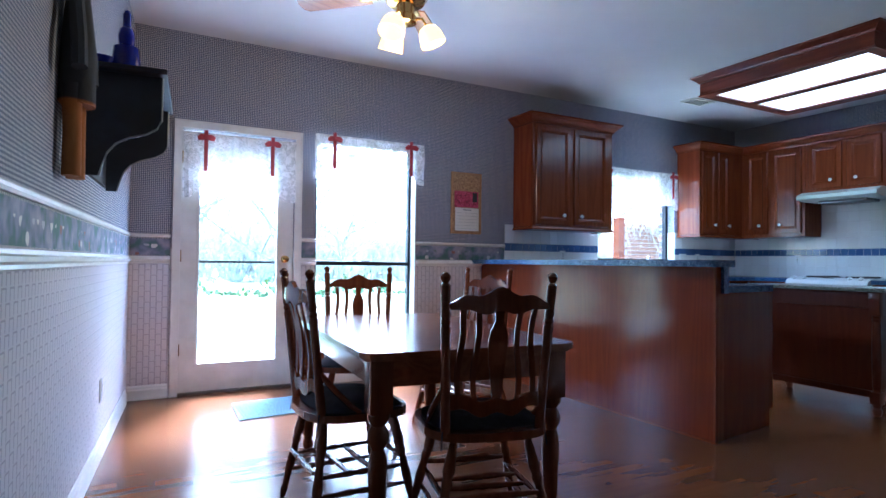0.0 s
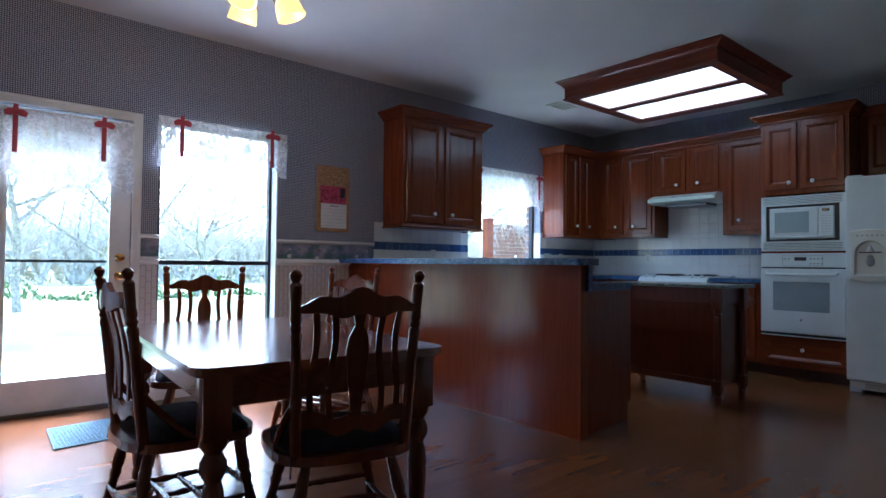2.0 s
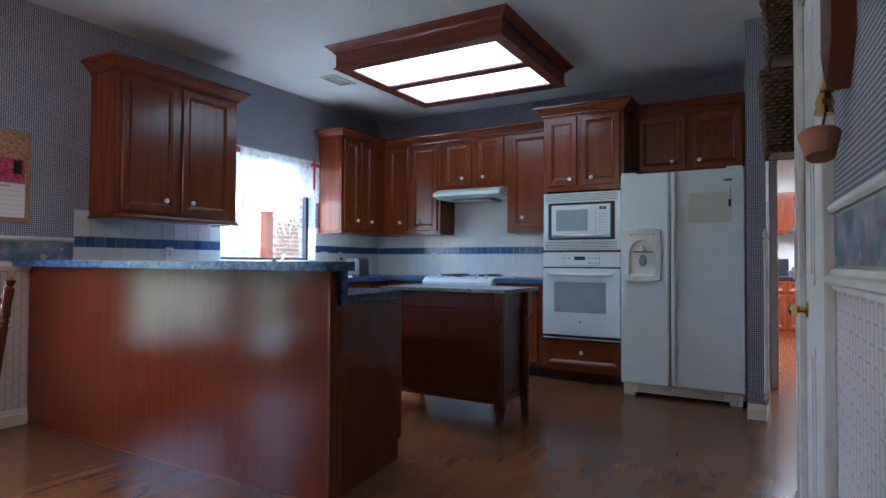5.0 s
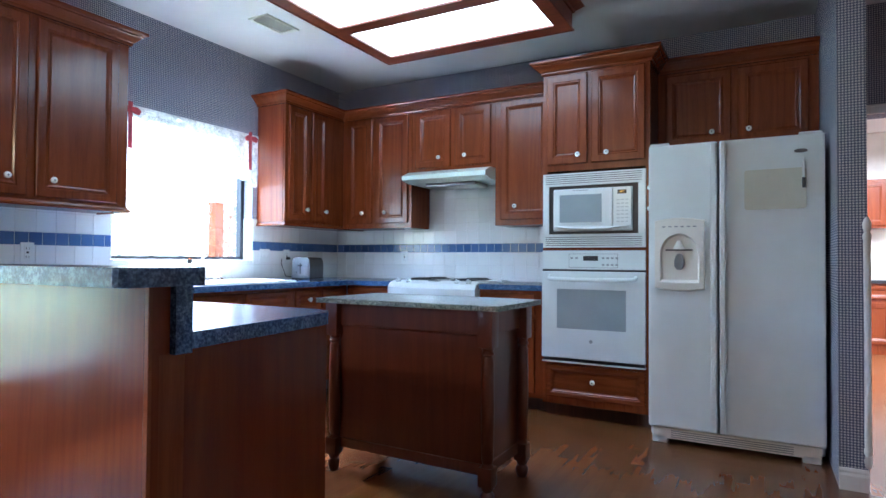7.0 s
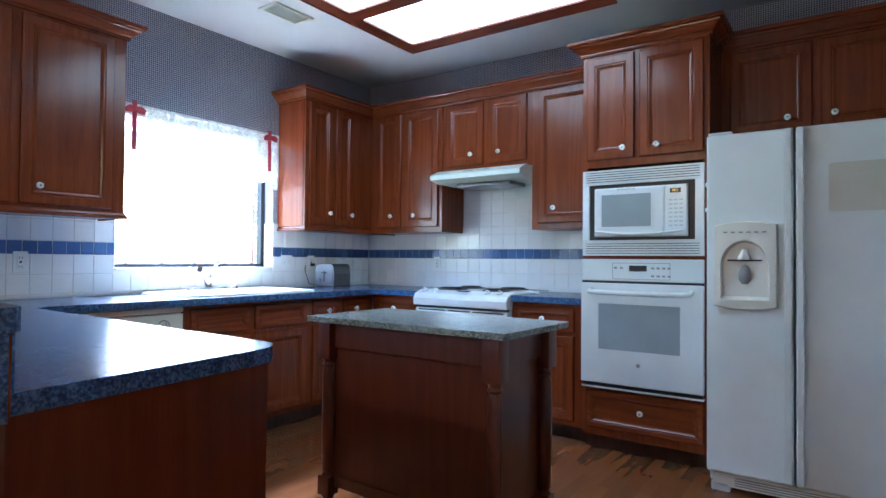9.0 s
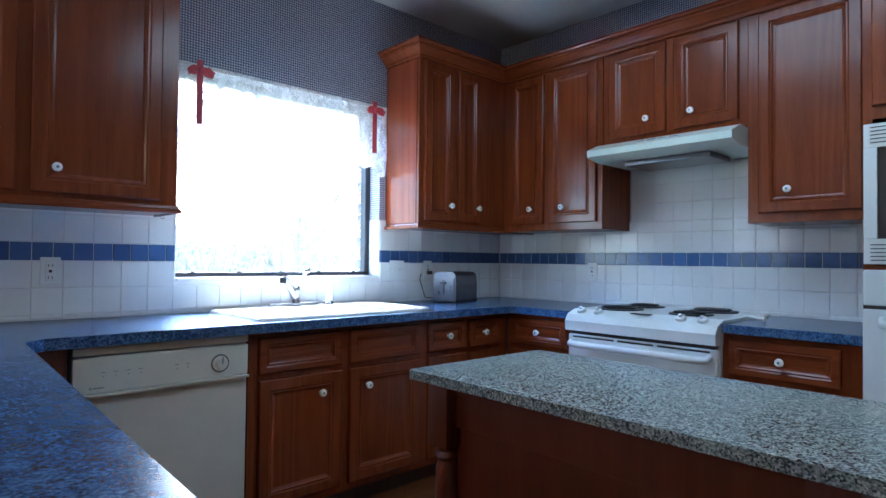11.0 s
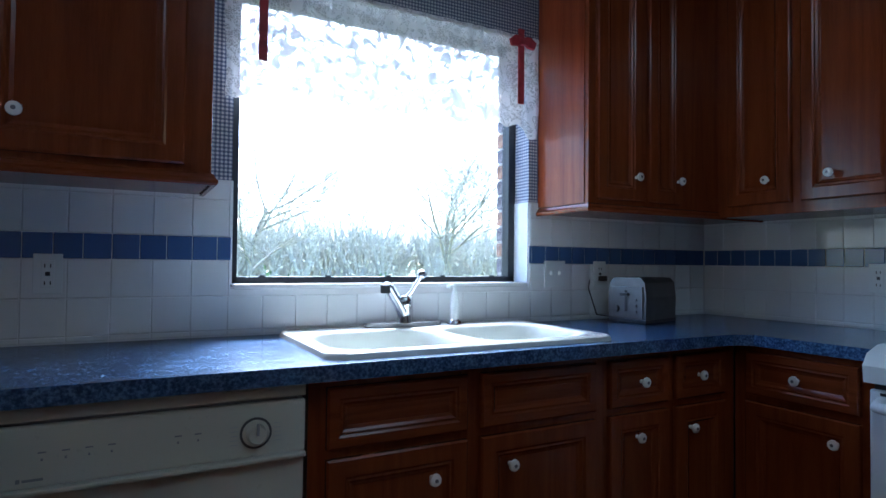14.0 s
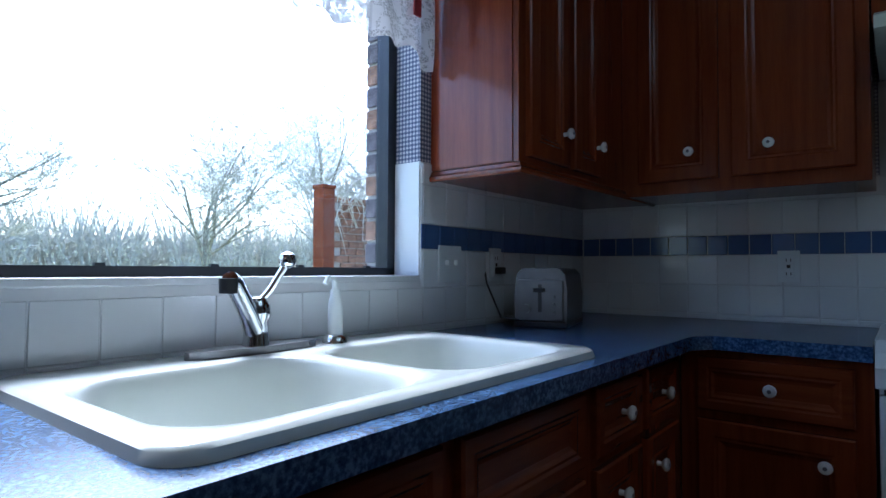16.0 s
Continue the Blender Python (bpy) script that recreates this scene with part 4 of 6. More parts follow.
def stove():
    f = thing("stove", EX(3.565), "white slide-in electric stove with coil burners", "stove")
    part("body", boxes((0.0, 0.775, -0.62, -0.03, 0.0, 0.88)), APPLIANCE, f)
    part("cooktop", boxes((-0.012, 0.785, -0.60, -0.02, 0.885, 0.93, 0.012)), APPLIANCE, f)
    bm = bmesh.new()
    prism(bm, [(-0.60, 0.928), (-0.665, 0.905), (-0.69, 0.87), (-0.685, 0.82), (-0.60, 0.82)], 0.0, 0.785, Matrix(((0, 0, 1, -0.006), (1, 0, 0, 0), (0, 1, 0, 0), (0, 0, 0, 1))))
    part("control_front", bm, APPLIANCE, f, "rounded white control front")
    for x in (0.06, 0.16, 0.60, 0.70):
        part("dial", lathe(bmesh.new(), [(0.024, 0), (0.022, 0.016), (0.010, 0.02), (0.008, 0.03)], pose(x, -0.63, 0.918, 28), 16), APPLIANCE, f, "white round dial", True)
    part("display", boxes((0.34, 0.44, -0.628, -0.60, 0.925, 0.931)), BLACK, f)
    for x, y, r in ((0.19, -0.46, 0.10), (0.57, -0.46, 0.085), (0.19, -0.19, 0.085), (0.57, -0.19, 0.10)):
        part("drip_pan", lathe(bmesh.new(), [(r + 0.018, 0.930), (r + 0.016, 0.936), (r, 0.932)], pose(x, y, 0), 28), COIL, f)
        pts = [(x + (0.02 + (r - 0.02) * k / 80) * math.cos(k * 0.31), y + (0.02 + (r - 0.02) * k / 80) * math.sin(k * 0.31), 0.942) for k in range(81)]
        part("burner_coil", tube(bmesh.new(), pts, 0.0042, 5), COIL, f, "black coil burner", True)
    d = part("oven_door", boxes((0.0, 0.775, -0.665, -0.62, 0.20, 0.80, 0.008)), APPLIANCE, f)
    part("handle", tube(bmesh.new(), [(0.03, -0.665, 0.765), (0.035, -0.70, 0.755), (0.08, -0.708, 0.752), (0.70, -0.708, 0.752), (0.74, -0.70, 0.755), (0.745, -0.665, 0.765)], 0.017, 10), APPLIANCE, d, "white bar handle", True)
    part("window", boxes((0.17, 0.61, -0.6665, -0.665, 0.40, 0.64)), DARKGLASS, d)
    part("vent_gap", boxes((0.03, 0.27, -0.6665, -0.665, 0.783, 0.792), (0.29, 0.48, -0.6665, -0.665, 0.783, 0.792), (0.50, 0.745, -0.6665, -0.665, 0.783, 0.792), (0.01, 0.765, -0.655, -0.62, 0.80, 0.82)), BLACK, f)
    part("drawer", boxes((0.0, 0.775, -0.66, -0.62, 0.03, 0.19, 0.008)), APPLIANCE, f)
    s = thing("spoon_rest", pose(5.80, 2.68, 0.915, 0, 0, 65), "white plastic spoon lying on the counter beside the stove", "spoon")
    part("spoon", tube(bmesh.new(), [(0, 0, 0.012), (0.10, 0, 0.02), (0.20, 0, 0.012)], 0.006, 6, [0.012, 0.006, 0.005]), APPLIANCE, s)


def hood():
    f = thing("range_hood", EX(3.565), "pale greenish-white range hood under the short cabinet", "range hood")
    prof = [(-0.02, 1.842), (-0.40, 1.842), (-0.50, 1.80), (-0.50, 1.765), (-0.40, 1.745), (-0.02, 1.745)]
    part("hood_shell", prism(bmesh.new(), prof, 0.0, 0.775, Matrix(((0, 0, 1, 0), (1, 0, 0, 0), (0, 1, 0, 0), (0, 0, 0, 1)))), HOODWHITE, f)
    part("filter_box", boxes((0.15, 0.62, -0.36, -0.10, 1.715, 1.745, 0.01)), STEEL, f, "grey filter housing")
    part("vent_slot", boxes(*[(0.27 + 0.06 * k, 0.315 + 0.06 * k, -0.455, -0.44, 1.815 + 0.0, 1.826) for k in range(4)]), GREY, f)


def dishwasher():
    f = thing("dishwasher", NY(3.33), "bisque dishwasher with a round dial", "dishwasher")
    part("door", boxes((0.005, 0.62, -0.625, -0.02, 0.13, 0.700, 0.006)), BISQUE, f)
    part("toe_kick", boxes((0.005, 0.62, -0.56, -0.02, 0.0, 0.13)), BLACK, f)
    c = part("control_panel", boxes((0.005, 0.62, -0.635, -0.02, 0.713, 0.835, 0.006)), BISQUE, f)
    part("top_strip", boxes((0.005, 0.62, -0.635, -0.02, 0.843, 0.870, 0.004)), BISQUE, f)
    part("recess", boxes((0.02, 0.605, -0.620, -0.02, 0.835, 0.843)), GREY, f)
    part("door_lip", boxes((0.005, 0.62, -0.648, -0.02, 0.701, 0.712, 0.003)), BISQUE, f)
    dl = part("dial", lathe(bmesh.new(), [(0.029, 0), (0.029, 0.004), (0.022, 0.005), (0.021, 0.022), (0.018, 0.026)], pose(0.505, -0.635, 0.768, 90) @ Matrix.Diagonal((1.05, 1.05, 1, 1)), 28), BISQUE, c, "round dial with a pointer", True)
    part("dial_ring", lathe(bmesh.new(), [(0.034, 0), (0.034, 0.003)], pose(0.505, -0.635, 0.768, 90) @ Matrix.Diagonal((1.05, 1.05, 1, 1)), 28), DIALGREY, c)
    part("pointer", boxes((0.502, 0.508, -0.664, -0.661, 0.768, 0.795)), GREY, dl)
    for x in (0.455, 0.552):
        part("dial_scale", boxes(*[(x - 0.006, x + 0.010, -0.6358, -0.635, 0.745 + 0.010 * q, 0.7462 + 0.010 * q) for q in range(5)]), KEYGREY, c)
    for x in (0.09, 0.13, 0.17, 0.21, 0.335, 0.375):
        part("mark", boxes((x, x + 0.014, -0.636, -0.635, 0.78, 0.783), (x + 0.005, x + 0.009, -0.636, -0.635, 0.765, 0.770)), GREY, c)
    part("maker_plate", boxes((0.065, 0.10, -0.636, -0.635, 0.727, 0.732), (0.055, 0.062, -0.636, -0.635, 0.726, 0.734)), GREY, c)


fridge(), microwave(), oven(), stove(), hood(), dishwasher()


# ---- light box, fan, vent ----
def ceiling_box():
    x0, x1, y0, y1, z0 = 3.96, 5.28, 1.98, 3.42, 2.605
    f = thing("ceiling_light_box", pose((x0 + x1) / 2, (y0 + y1) / 2, H), "wood-framed fluorescent ceiling light box with two lit panels", "ceiling light")
    o = pose(-(x0 + x1) / 2, -(y0 + y1) / 2, -H)

    def lp(name, bm, mat, label=""):
        bmesh.ops.transform(bm, matrix=o, verts=bm.verts)
        return part(name, bm, mat, f, label)
    w = 0.02
    lp("side_frame", boxes((x0, x1, y0, y0 + w, z0, H), (x0, x1, y1 - w, y1, z0, H), (x0, x0 + w, y0 + w, y1 - w, z0, H), (x1 - w, x1, y0 + w, y1 - w, z0, H)), PANEL_Y, "cherry-stained side boards")
    lp("bottom_frame", boxes((x0 + w, 4.055, y0 + w, y1 - w, z0, z0 + 0.03), (5.165, x1 - w, y0 + w, y1 - w, z0, z0 + 0.03), (4.555, 4.665, y0 + w, y1 - w, z0, z0 + 0.03), (4.055, 4.555, y0 + w, 2.065, z0, z0 + 0.03), (4.055, 4.555, 3.325, y1 - w, z0, z0 + 0.03), (4.665, 5.165, y0 + w, 2.065, z0, z0 + 0.03), (4.665, 5.165, 3.325, y1 - w, z0, z0 + 0.03)), PANEL_Y)
    lp("crown", sweep(bmesh.new(), [(x0, y1), (x0, y0), (x1, y0), (x1, y1)], [(0, 0), (0.012, 0), (0.018, 0.014), (0.040, 0.032), (0.056, 0.046), (0.065, 0.050), (0.065, 0.058), (0, 0.058)], H - 0.059, True), PANEL_Y)
    lp("foot_moulding", sweep(bmesh.new(), [(x0, y1), (x0, y0), (x1, y0), (x1, y1)], [(0, 0), (0.010, 0.0), (0.012, 0.010), (0, 0.018)], z0 - 0.004, True), PANEL_Y)
    for xa, xb in ((4.055, 4.555), (4.665, 5.165)):
        lp("diffuser", boxes((xa, xb, 2.065, 3.325, z0 + 0.012, z0 + 0.018)), DIFFUSER, "lit frosted diffuser panel")


ceiling_box()
v = thing("ceiling_vent", pose(4.61, 3.96, H), "white louvred ceiling vent", "vent")
part("vent_frame", boxes((-0.16, 0.16, -0.09, -0.07, -0.012, 0, 0.003), (-0.16, 0.16, 0.07, 0.09, -0.012, 0, 0.003), (-0.16, -0.13, -0.07, 0.07, -0.012, 0, 0.003), (0.13, 0.16, -0.07, 0.07, -0.012, 0, 0.003)), BISQUE, v)
for k in range(7):
    part("slat", boxes((-0.13, 0.13, -0.006, 0.006, -0.001, 0.001)), BISQUE, v).matrix_basis = pose(0, -0.06 + k * 0.02, -0.006, 40)


def fan():
    cx, cy = 0.61, 2.63
    f = thing("ceiling_fan", pose(cx, cy, H), "brass ceiling fan with wooden blades and lit glass shades", "ceiling fan")
    part("downrod", lathe(bmesh.new(), [(0.065, -0.001), (0.06, -0.03), (0.02, -0.05), (0.015, -0.25)]), BRASS, f, smooth=True)
    part("motor_housing", lathe(bmesh.new(), [(0.03, -0.24), (0.10, -0.25), (0.12, -0.28), (0.12, -0.33), (0.10, -0.36), (0.05, -0.37), (0.045, -0.42), (0.06, -0.43), (0.06, -0.465), (0.02, -0.48)], None, 28), BRASS, f, smooth=True)
    for k in range(4):
        a = 90 * k + FAN_TURN
        m = pose(0, 0, -0.31, 0, 0, a)
        b = bmesh.new()
        prism(b, [(0.20, -0.055), (0.58, -0.072), (0.61, -0.05), (0.62, 0.0), (0.61, 0.05), (0.58, 0.072), (0.20, 0.055)], -0.004, 0.004, m @ pose(0, 0, 0, 11))
        bl = part("blade", b, FANWOOD, f, "wooden fan blade")
        part("blade_arm", boxes((0.10, 0.26, -0.018, 0.018, -0.012, -0.005, 0.003)), BRASS, bl).matrix_basis = m
    for k in range(3):
        a = radians(120 * k + SHADE_TURN)
        dx, dy = math.cos(a), math.sin(a)
        arm = part("lamp_arm", tube(bmesh.new(), [(0.04 * dx, 0.04 * dy, -0.445), (0.09 * dx, 0.09 * dy, -0.435), (0.115 * dx, 0.115 * dy, -0.475)], 0.008), BRASS, f, smooth=True)
        m = pose(0.115 * dx, 0.115 * dy, -0.475) @ Euler((0, 0, a)).to_matrix().to_4x4() @ pose(0, 0, 0, 0, -22, 0)
        s = part("shade", lathe(bmesh.new(), [(0.022, 0.0), (0.045, -0.012), (0.060, -0.04), (0.066, -0.075), (0.070, -0.105), (0.062, -0.105), (0.02, -0.02)], m, 24), GLOBE, f, "lit amber glass shade", True)


FANWOOD = wood("fan_blade_wood", (0.16, 0.07, 0.03), (0.27, 0.13, 0.055), (0.36, 0.19, 0.09), axis=0)
FAN_TURN, SHADE_TURN = 50, 98
fan()


# ---- dining set ----
LEG = [(0.026, 0.0), (0.030, 0.03), (0.022, 0.05), (0.028, 0.08), (0.036, 0.30), (0.032, 0.34), (0.024, 0.37), (0.040, 0.40), (0.040, 0.43), (0.026, 0.455), (0.042, 0.48), (0.042, 0.50)]


def table():
    t = thing("dining_table", pose(0.545, 2.36, 0, 0, 0, -4.5), "brown wooden dining table with turned legs and a glossy top", "table")
    w, l = 0.445, 0.72
    part("tabletop", prism(bmesh.new(), rounded(-w, w, -l, l, 0.06), 0.700, 0.722), MAPLE, t, "glossy polished tabletop")
    part("top_edge", prism(bmesh.new(), rounded(-w + 0.012, w - 0.012, -l + 0.012, l - 0.012, 0.055), 0.690, 0.700), MAPLE, t)
    a, b = w - 0.06, l - 0.06
    part("apron", boxes((-a, a, -b, -b + 0.02, 0.59, 0.690), (-a, a, b - 0.02, b, 0.59, 0.690), (-a, -a + 0.02, -b + 0.02, b - 0.02, 0.59, 0.690), (a - 0.02, a, -b + 0.02, b - 0.02, 0.59, 0.690)), MAPLE, t)
    for x in (-1, 1):
        for y in (-1, 1):
            g = lathe(bmesh.new(), LEG, None, 20)
            box(g, -0.042, 0.042, -0.042, 0.042, 0.50, 0.690, 0.003)
            part("leg", g, CHAIRWOOD, t, "turned wooden leg", True).matrix_basis = pose(x * (a - 0.02), y * (b - 0.02), 0)


def curve_board(bm, x0, x1, y, t, low, high, n=18):
    """An upright board whose lower and upper edges follow functions of x; it bows back in the middle."""
    ring = []
    for k in range(n + 1):
        x = x0 + (x1 - x0) * k / n
        u = 2 * k / n - 1
        bow = -0.022 * (1 - u * u)
        ring.append([bm.verts.new((x, y + bow + s, z)) for s, z in ((0, low(u)), (t, low(u)), (t, high(u)), (0, high(u)))])
    for a, b in zip(ring, ring[1:]):
        for j in range(4):
            bm.faces.new((a[j], b[j], b[(j + 1) % 4], a[(j + 1) % 4]))
    bm.faces.new(ring[0])
    bm.faces.new(ring[-1][::-1])
    return bm


def chair():
    """A spindle-back chair: it faces local +y."""
    c = thing("dining_chair", pose(0, 0, 0), "brown wooden spindle-back chair with a dark seat cushion", "chair", "chairs round the dining table")
    seat = bmesh.new()
    out = [(0.205 * math.cos(a) * (1.0 + 0.06 * math.sin(a)), 0.20 * math.sin(a) if math.sin(a) > 0 else 0.19 * math.sin(a)) for a in [2 * math.pi * k / 28 for k in range(28)]]
    out = [(math.copysign(abs(x / 0.21) ** 0.62 * 0.242, x), math.copysign(abs(y / 0.2) ** 0.62 * 0.222, y)) for x, y in out]
    prism(seat, out, 0.415, 0.445)
    part("seat", seat, CHAIRWOOD, c)
    lean = 0.17
    for s in (-1, 1):
        x = s * 0.19
        p0, p1 = Vector((x * 0.92, -0.165, 0.43)), Vector((x * 1.04, -0.165 - 0.065, 1.005))
        pts, rad = [], []
        for u, r in ((0, 0.018), (0.05, 0.019), (0.5, 0.017), (0.62, 0.017), (0.66, 0.019), (0.68, 0.014), (0.70, 0.019), (0.72, 0.014), (0.74, 0.019), (0.78, 0.016), (0.92, 0.018), (0.935, 0.010), (0.95, 0.015), (0.975, 0.019), (0.99, 0.013), (1.0, 0.004)):
            pts.append(p0.lerp(p1, u)), rad.append(r)
        part("back_post", tube(bmesh.new(), pts, 0.018, 10, rad), CHAIRWOOD, c, smooth=True)
        part("arm_bracket", tube(bmesh.new(), [(x * 0.95, -0.19, 0.62), (x * 1.06, -0.13, 0.545), (x * 1.10, -0.06, 0.475), (x * 1.08, -0.02, 0.445)], 0.012, 8), CHAIRWOOD, c, smooth=True)
        for y, sp in ((-0.14, -1), (0.15, 1)):
            a, b = Vector((s * 0.135, y, 0.42)), Vector((s * 0.225, y + sp * 0.07, 0.0))
            pr = [(0, 0.013), (0.12, 0.017), (0.28, 0.022), (0.34, 0.016), (0.37, 0.021), (0.42, 0.015), (0.6, 0.020), (0.8, 0.015), (0.88, 0.012), (0.91, 0.017), (0.95, 0.014), (1, 0.011)]
            part("leg", tube(bmesh.new(), [a.lerp(b, u) for u, r in pr], 0.018, 10, [r for u, r in pr]), CHAIRWOOD, c, "turned wooden leg", True)
    for s in (-1, 1):
        for z, dz in ((0.20, 0), (0.13, 0)):
            a, b = Vector((s * (0.135 + 0.07 * (0.42 - z) / 0.42), -0.14 - 0.06 * (0.42 - z) / 0.42, z)), Vector((s * (0.135 + 0.07 * (0.42 - z) / 0.42), 0.15 + 0.06 * (0.42 - z) / 0.42, z))
            pr = [(0, 0.008), (0.2, 0.010), (0.36, 0.013), (0.42, 0.009), (0.5, 0.014), (0.58, 0.009), (0.64, 0.013), (0.8, 0.010), (1, 0.008)]
            part("stretcher", tube(bmesh.new(), [a.lerp(b, u) for u, r in pr], 0.01, 8, [r for u, r in pr]), CHAIRWOOD, c, smooth=True)
    for y, z in ((-0.05, 0.20), (0.05, 0.20), (0.20, 0.22), (-0.19, 0.22)):
        a, b = Vector((-0.165, y, z)), Vector((0.165, y, z))
        pr = [(0, 0.008), (0.2, 0.010), (0.36, 0.013), (0.42, 0.009), (0.5, 0.014), (0.58, 0.009), (0.64, 0.013), (0.8, 0.010), (1, 0.008)]
        part("stretcher", tube(bmesh.new(), [a.lerp(b, u) for u, r in pr], 0.01, 8, [r for u, r in pr]), CHAIRWOOD, c, smooth=True)
    yb = lambda z: -0.165 - 0.065 * (z - 0.43) / 0.575
    top = curve_board(bmesh.new(), -0.19, 0.19, yb(0.92) - 0.008, 0.018,
                      lambda u: 0.862 + 0.012 * math.cos(3 * math.pi * u) * (1 - abs(u)) + 0.016 * abs(u),
                      lambda u: 0.925 + 0.020 * math.cos(math.pi * u) + 0.010 * math.cos(3 * math.pi * u))
    part("top_rail", top, CHAIRWOOD, c, "shaped top rail", True)
    low = curve_board(bmesh.new(), -0.18, 0.18, yb(0.54) - 0.005, 0.018, lambda u: 0.505 + 0.03 * u * u + 0.01 * math.cos(3 * math.pi * u), lambda u: 0.555 + 0.03 * u * u + 0.008 * math.cos(3 * math.pi * u))
    part("lower_rail", low, CHAIRWOOD, c, "curved lower rail", True)
    for k, u in enumerate((-0.72, -0.42, 0.42, 0.72)):
        bow = -0.022 * (1 - u * u)
        pts = []
        for q in range(9):
            z = 0.54 + (0.875 - 0.54) * q / 8
            pts.append((0.185 * u + 0.008 * math.sin(q / 8 * 2 * math.pi) * (1 if u > 0 else -1), yb(z) + bow + 0.004 + 0.016 * math.sin(q / 8 * math.pi), z))
        b = bmesh.new()
        ring = [[b.verts.new((x + dx, y + dy, z)) for dx, dy in ((-0.010, -0.004), (0.010, -0.004), (0.010, 0.004), (-0.010, 0.004))] for x, y, z in pts]
        for r0, r1 in zip(ring, ring[1:]):
            for j in range(4):
                b.faces.new((r0[j], r0[(j + 1) % 4], r1[(j + 1) % 4], r1[j]))
        b.faces.new(ring[0][::-1]), b.faces.new(ring[-1])
        part("spindle", b, CHAIRWOOD, c, "flat bent spindle")
    half = [(0.014, 0.54), (0.020, 0.60), (0.030, 0.68), (0.036, 0.76), (0.030, 0.80), (0.014, 0.835), (0.020, 0.875)]
    b = bmesh.new()
    ring = [[b.verts.new((dx, yb(z) - 0.022 + dy + 0.012 * math.sin((z - 0.54) / 0.335 * math.pi), z)) for dx, dy in ((-w, 0), (w, 0), (w, 0.009), (-w, 0.009))] for w, z in half]
    for r0, r1 in zip(ring, ring[1:]):
        for j in range(4):
            b.faces.new((r0[j], r0[(j + 1) % 4], r1[(j + 1) % 4], r1[j]))
    b.faces.new(ring[0][::-1]), b.faces.new(ring[-1])
    part("splat", b, CHAIRWOOD, c, "vase-shaped middle splat")
    return c


def cushion(m):
    s = thing("seat_cushion", m @ pose(0, 0.01, 0.446), "dark navy tufted cushion on a chair seat", "cushion", "cushions on the dining chairs")
    b = bmesh.new()
    n = 14
    grid = {}
    for i in range(n + 1):
        for j in range(n + 1):
            u, v = 2 * i / n - 1, 2 * j / n - 1
            x, y = 0.215 * u * math.sqrt(1 - v * v * 0.25), 0.185 * v * math.sqrt(1 - u * u * 0.25)
            puff = 0.045 * (1 - abs(u) ** 4) * (1 - abs(v) ** 4) - 0.014 * math.exp(-((abs(u) - 0.4) ** 2 + (abs(v) - 0.4) ** 2) * 30)
            grid[i, j] = b.verts.new((x, y, puff + 0.006))
    lowv = {}
    for k in grid:
        lowv[k] = b.verts.new((grid[k].co.x, grid[k].co.y, 0.0))
    for i in range(n):
        for j in range(n):
            b.faces.new((grid[i, j], grid[i + 1, j], grid[i + 1, j + 1], grid[i, j + 1]))
            b.faces.new((lowv[i, j], lowv[i, j + 1], lowv[i + 1, j + 1], lowv[i + 1, j]))
    for i in range(n):
        for a, c2 in (((i, 0), (i + 1, 0)), ((i + 1, n), (i, n)), ((0, i + 1), (0, i)), ((n, i), (n, i + 1))):
            b.faces.new((lowv[a], lowv[c2], grid[c2], grid[a]))
    part("pad", b, NAVY, s, smooth=True)
    for sx in (-1, 1):
        part("tie", tube(bmesh.new(), [(sx * 0.16, -0.16, 0.02), (sx * 0.19, -0.19, 0.0), (sx * 0.195, -0.20, -0.06)], 0.003, 5), NAVY, s)
    return s


table()
CHAIRS = [pose(0.535, 1.72, 0, 0, 0, -14.5), pose(0.54, 3.10, 0, 0, 0, 160.4), pose(0.165, 2.19, 0, 0, 0, -89), pose(1.24, 3.06, 0, 0, 0, 104)]
first = chair()
for k, m in enumerate(CHAIRS):
    if k:
        copy_thing(first, m)
    cushion(m)
first.matrix_basis = CHAIRS[0]


# ---- island ----
def island():
    f = thing("kitchen_island", pose(4.165, 2.41, 0, 0, 0, -1.0), "dark wooden kitchen island with a speckled granite top", "kitchen island")
    part("granite_top", prism(bmesh.new(), rounded(-0.275, 0.275, -0.52, 0.52, 0.012, 2), 0.868, 0.892), GRANITE, f, "speckled grey granite top")
    part("body", boxes((-0.19, 0.19, -0.42, 0.42, 0.13, 0.868), (-0.205, 0.205, -0.44, 0.44, 0.75, 0.868, 0.004), (-0.20, 0.20, -0.43, 0.43, 0.12, 0.17, 0.004)), ISLAND, f)
    for x in (-1, 1):
        for y in (-1, 1):
            g = lathe(bmesh.new(), [(0.022, 0.0), (0.030, 0.02), (0.032, 0.045), (0.022, 0.06), (0.030, 0.075), (0.030, 0.085)], None, 16)
            box(g, -0.033, 0.033, -0.033, 0.033, 0.085, 0.17, 0.003)
            lathe(g, [(0.030, 0.17), (0.022, 0.185), (0.028, 0.20), (0.031, 0.42), (0.028, 0.64), (0.022, 0.66), (0.031, 0.672), (0.024, 0.685), (0.030, 0.70)], None, 16)
            box(g, -0.036, 0.036, -0.036, 0.036, 0.70, 0.868, 0.004)
            part("corner_post", g, ISLAND, f, "turned corner post", True).matrix_basis = pose(x * 0.205, y * 0.44, 0)
    part("towel_bar", tube(bmesh.new(), [(0.0, 0.455, 0.66), (0.0, 0.50, 0.66), (0.12, 0.50, 0.66), (0.12, 0.455, 0.66)], 0.006), BRASS, f)


island()

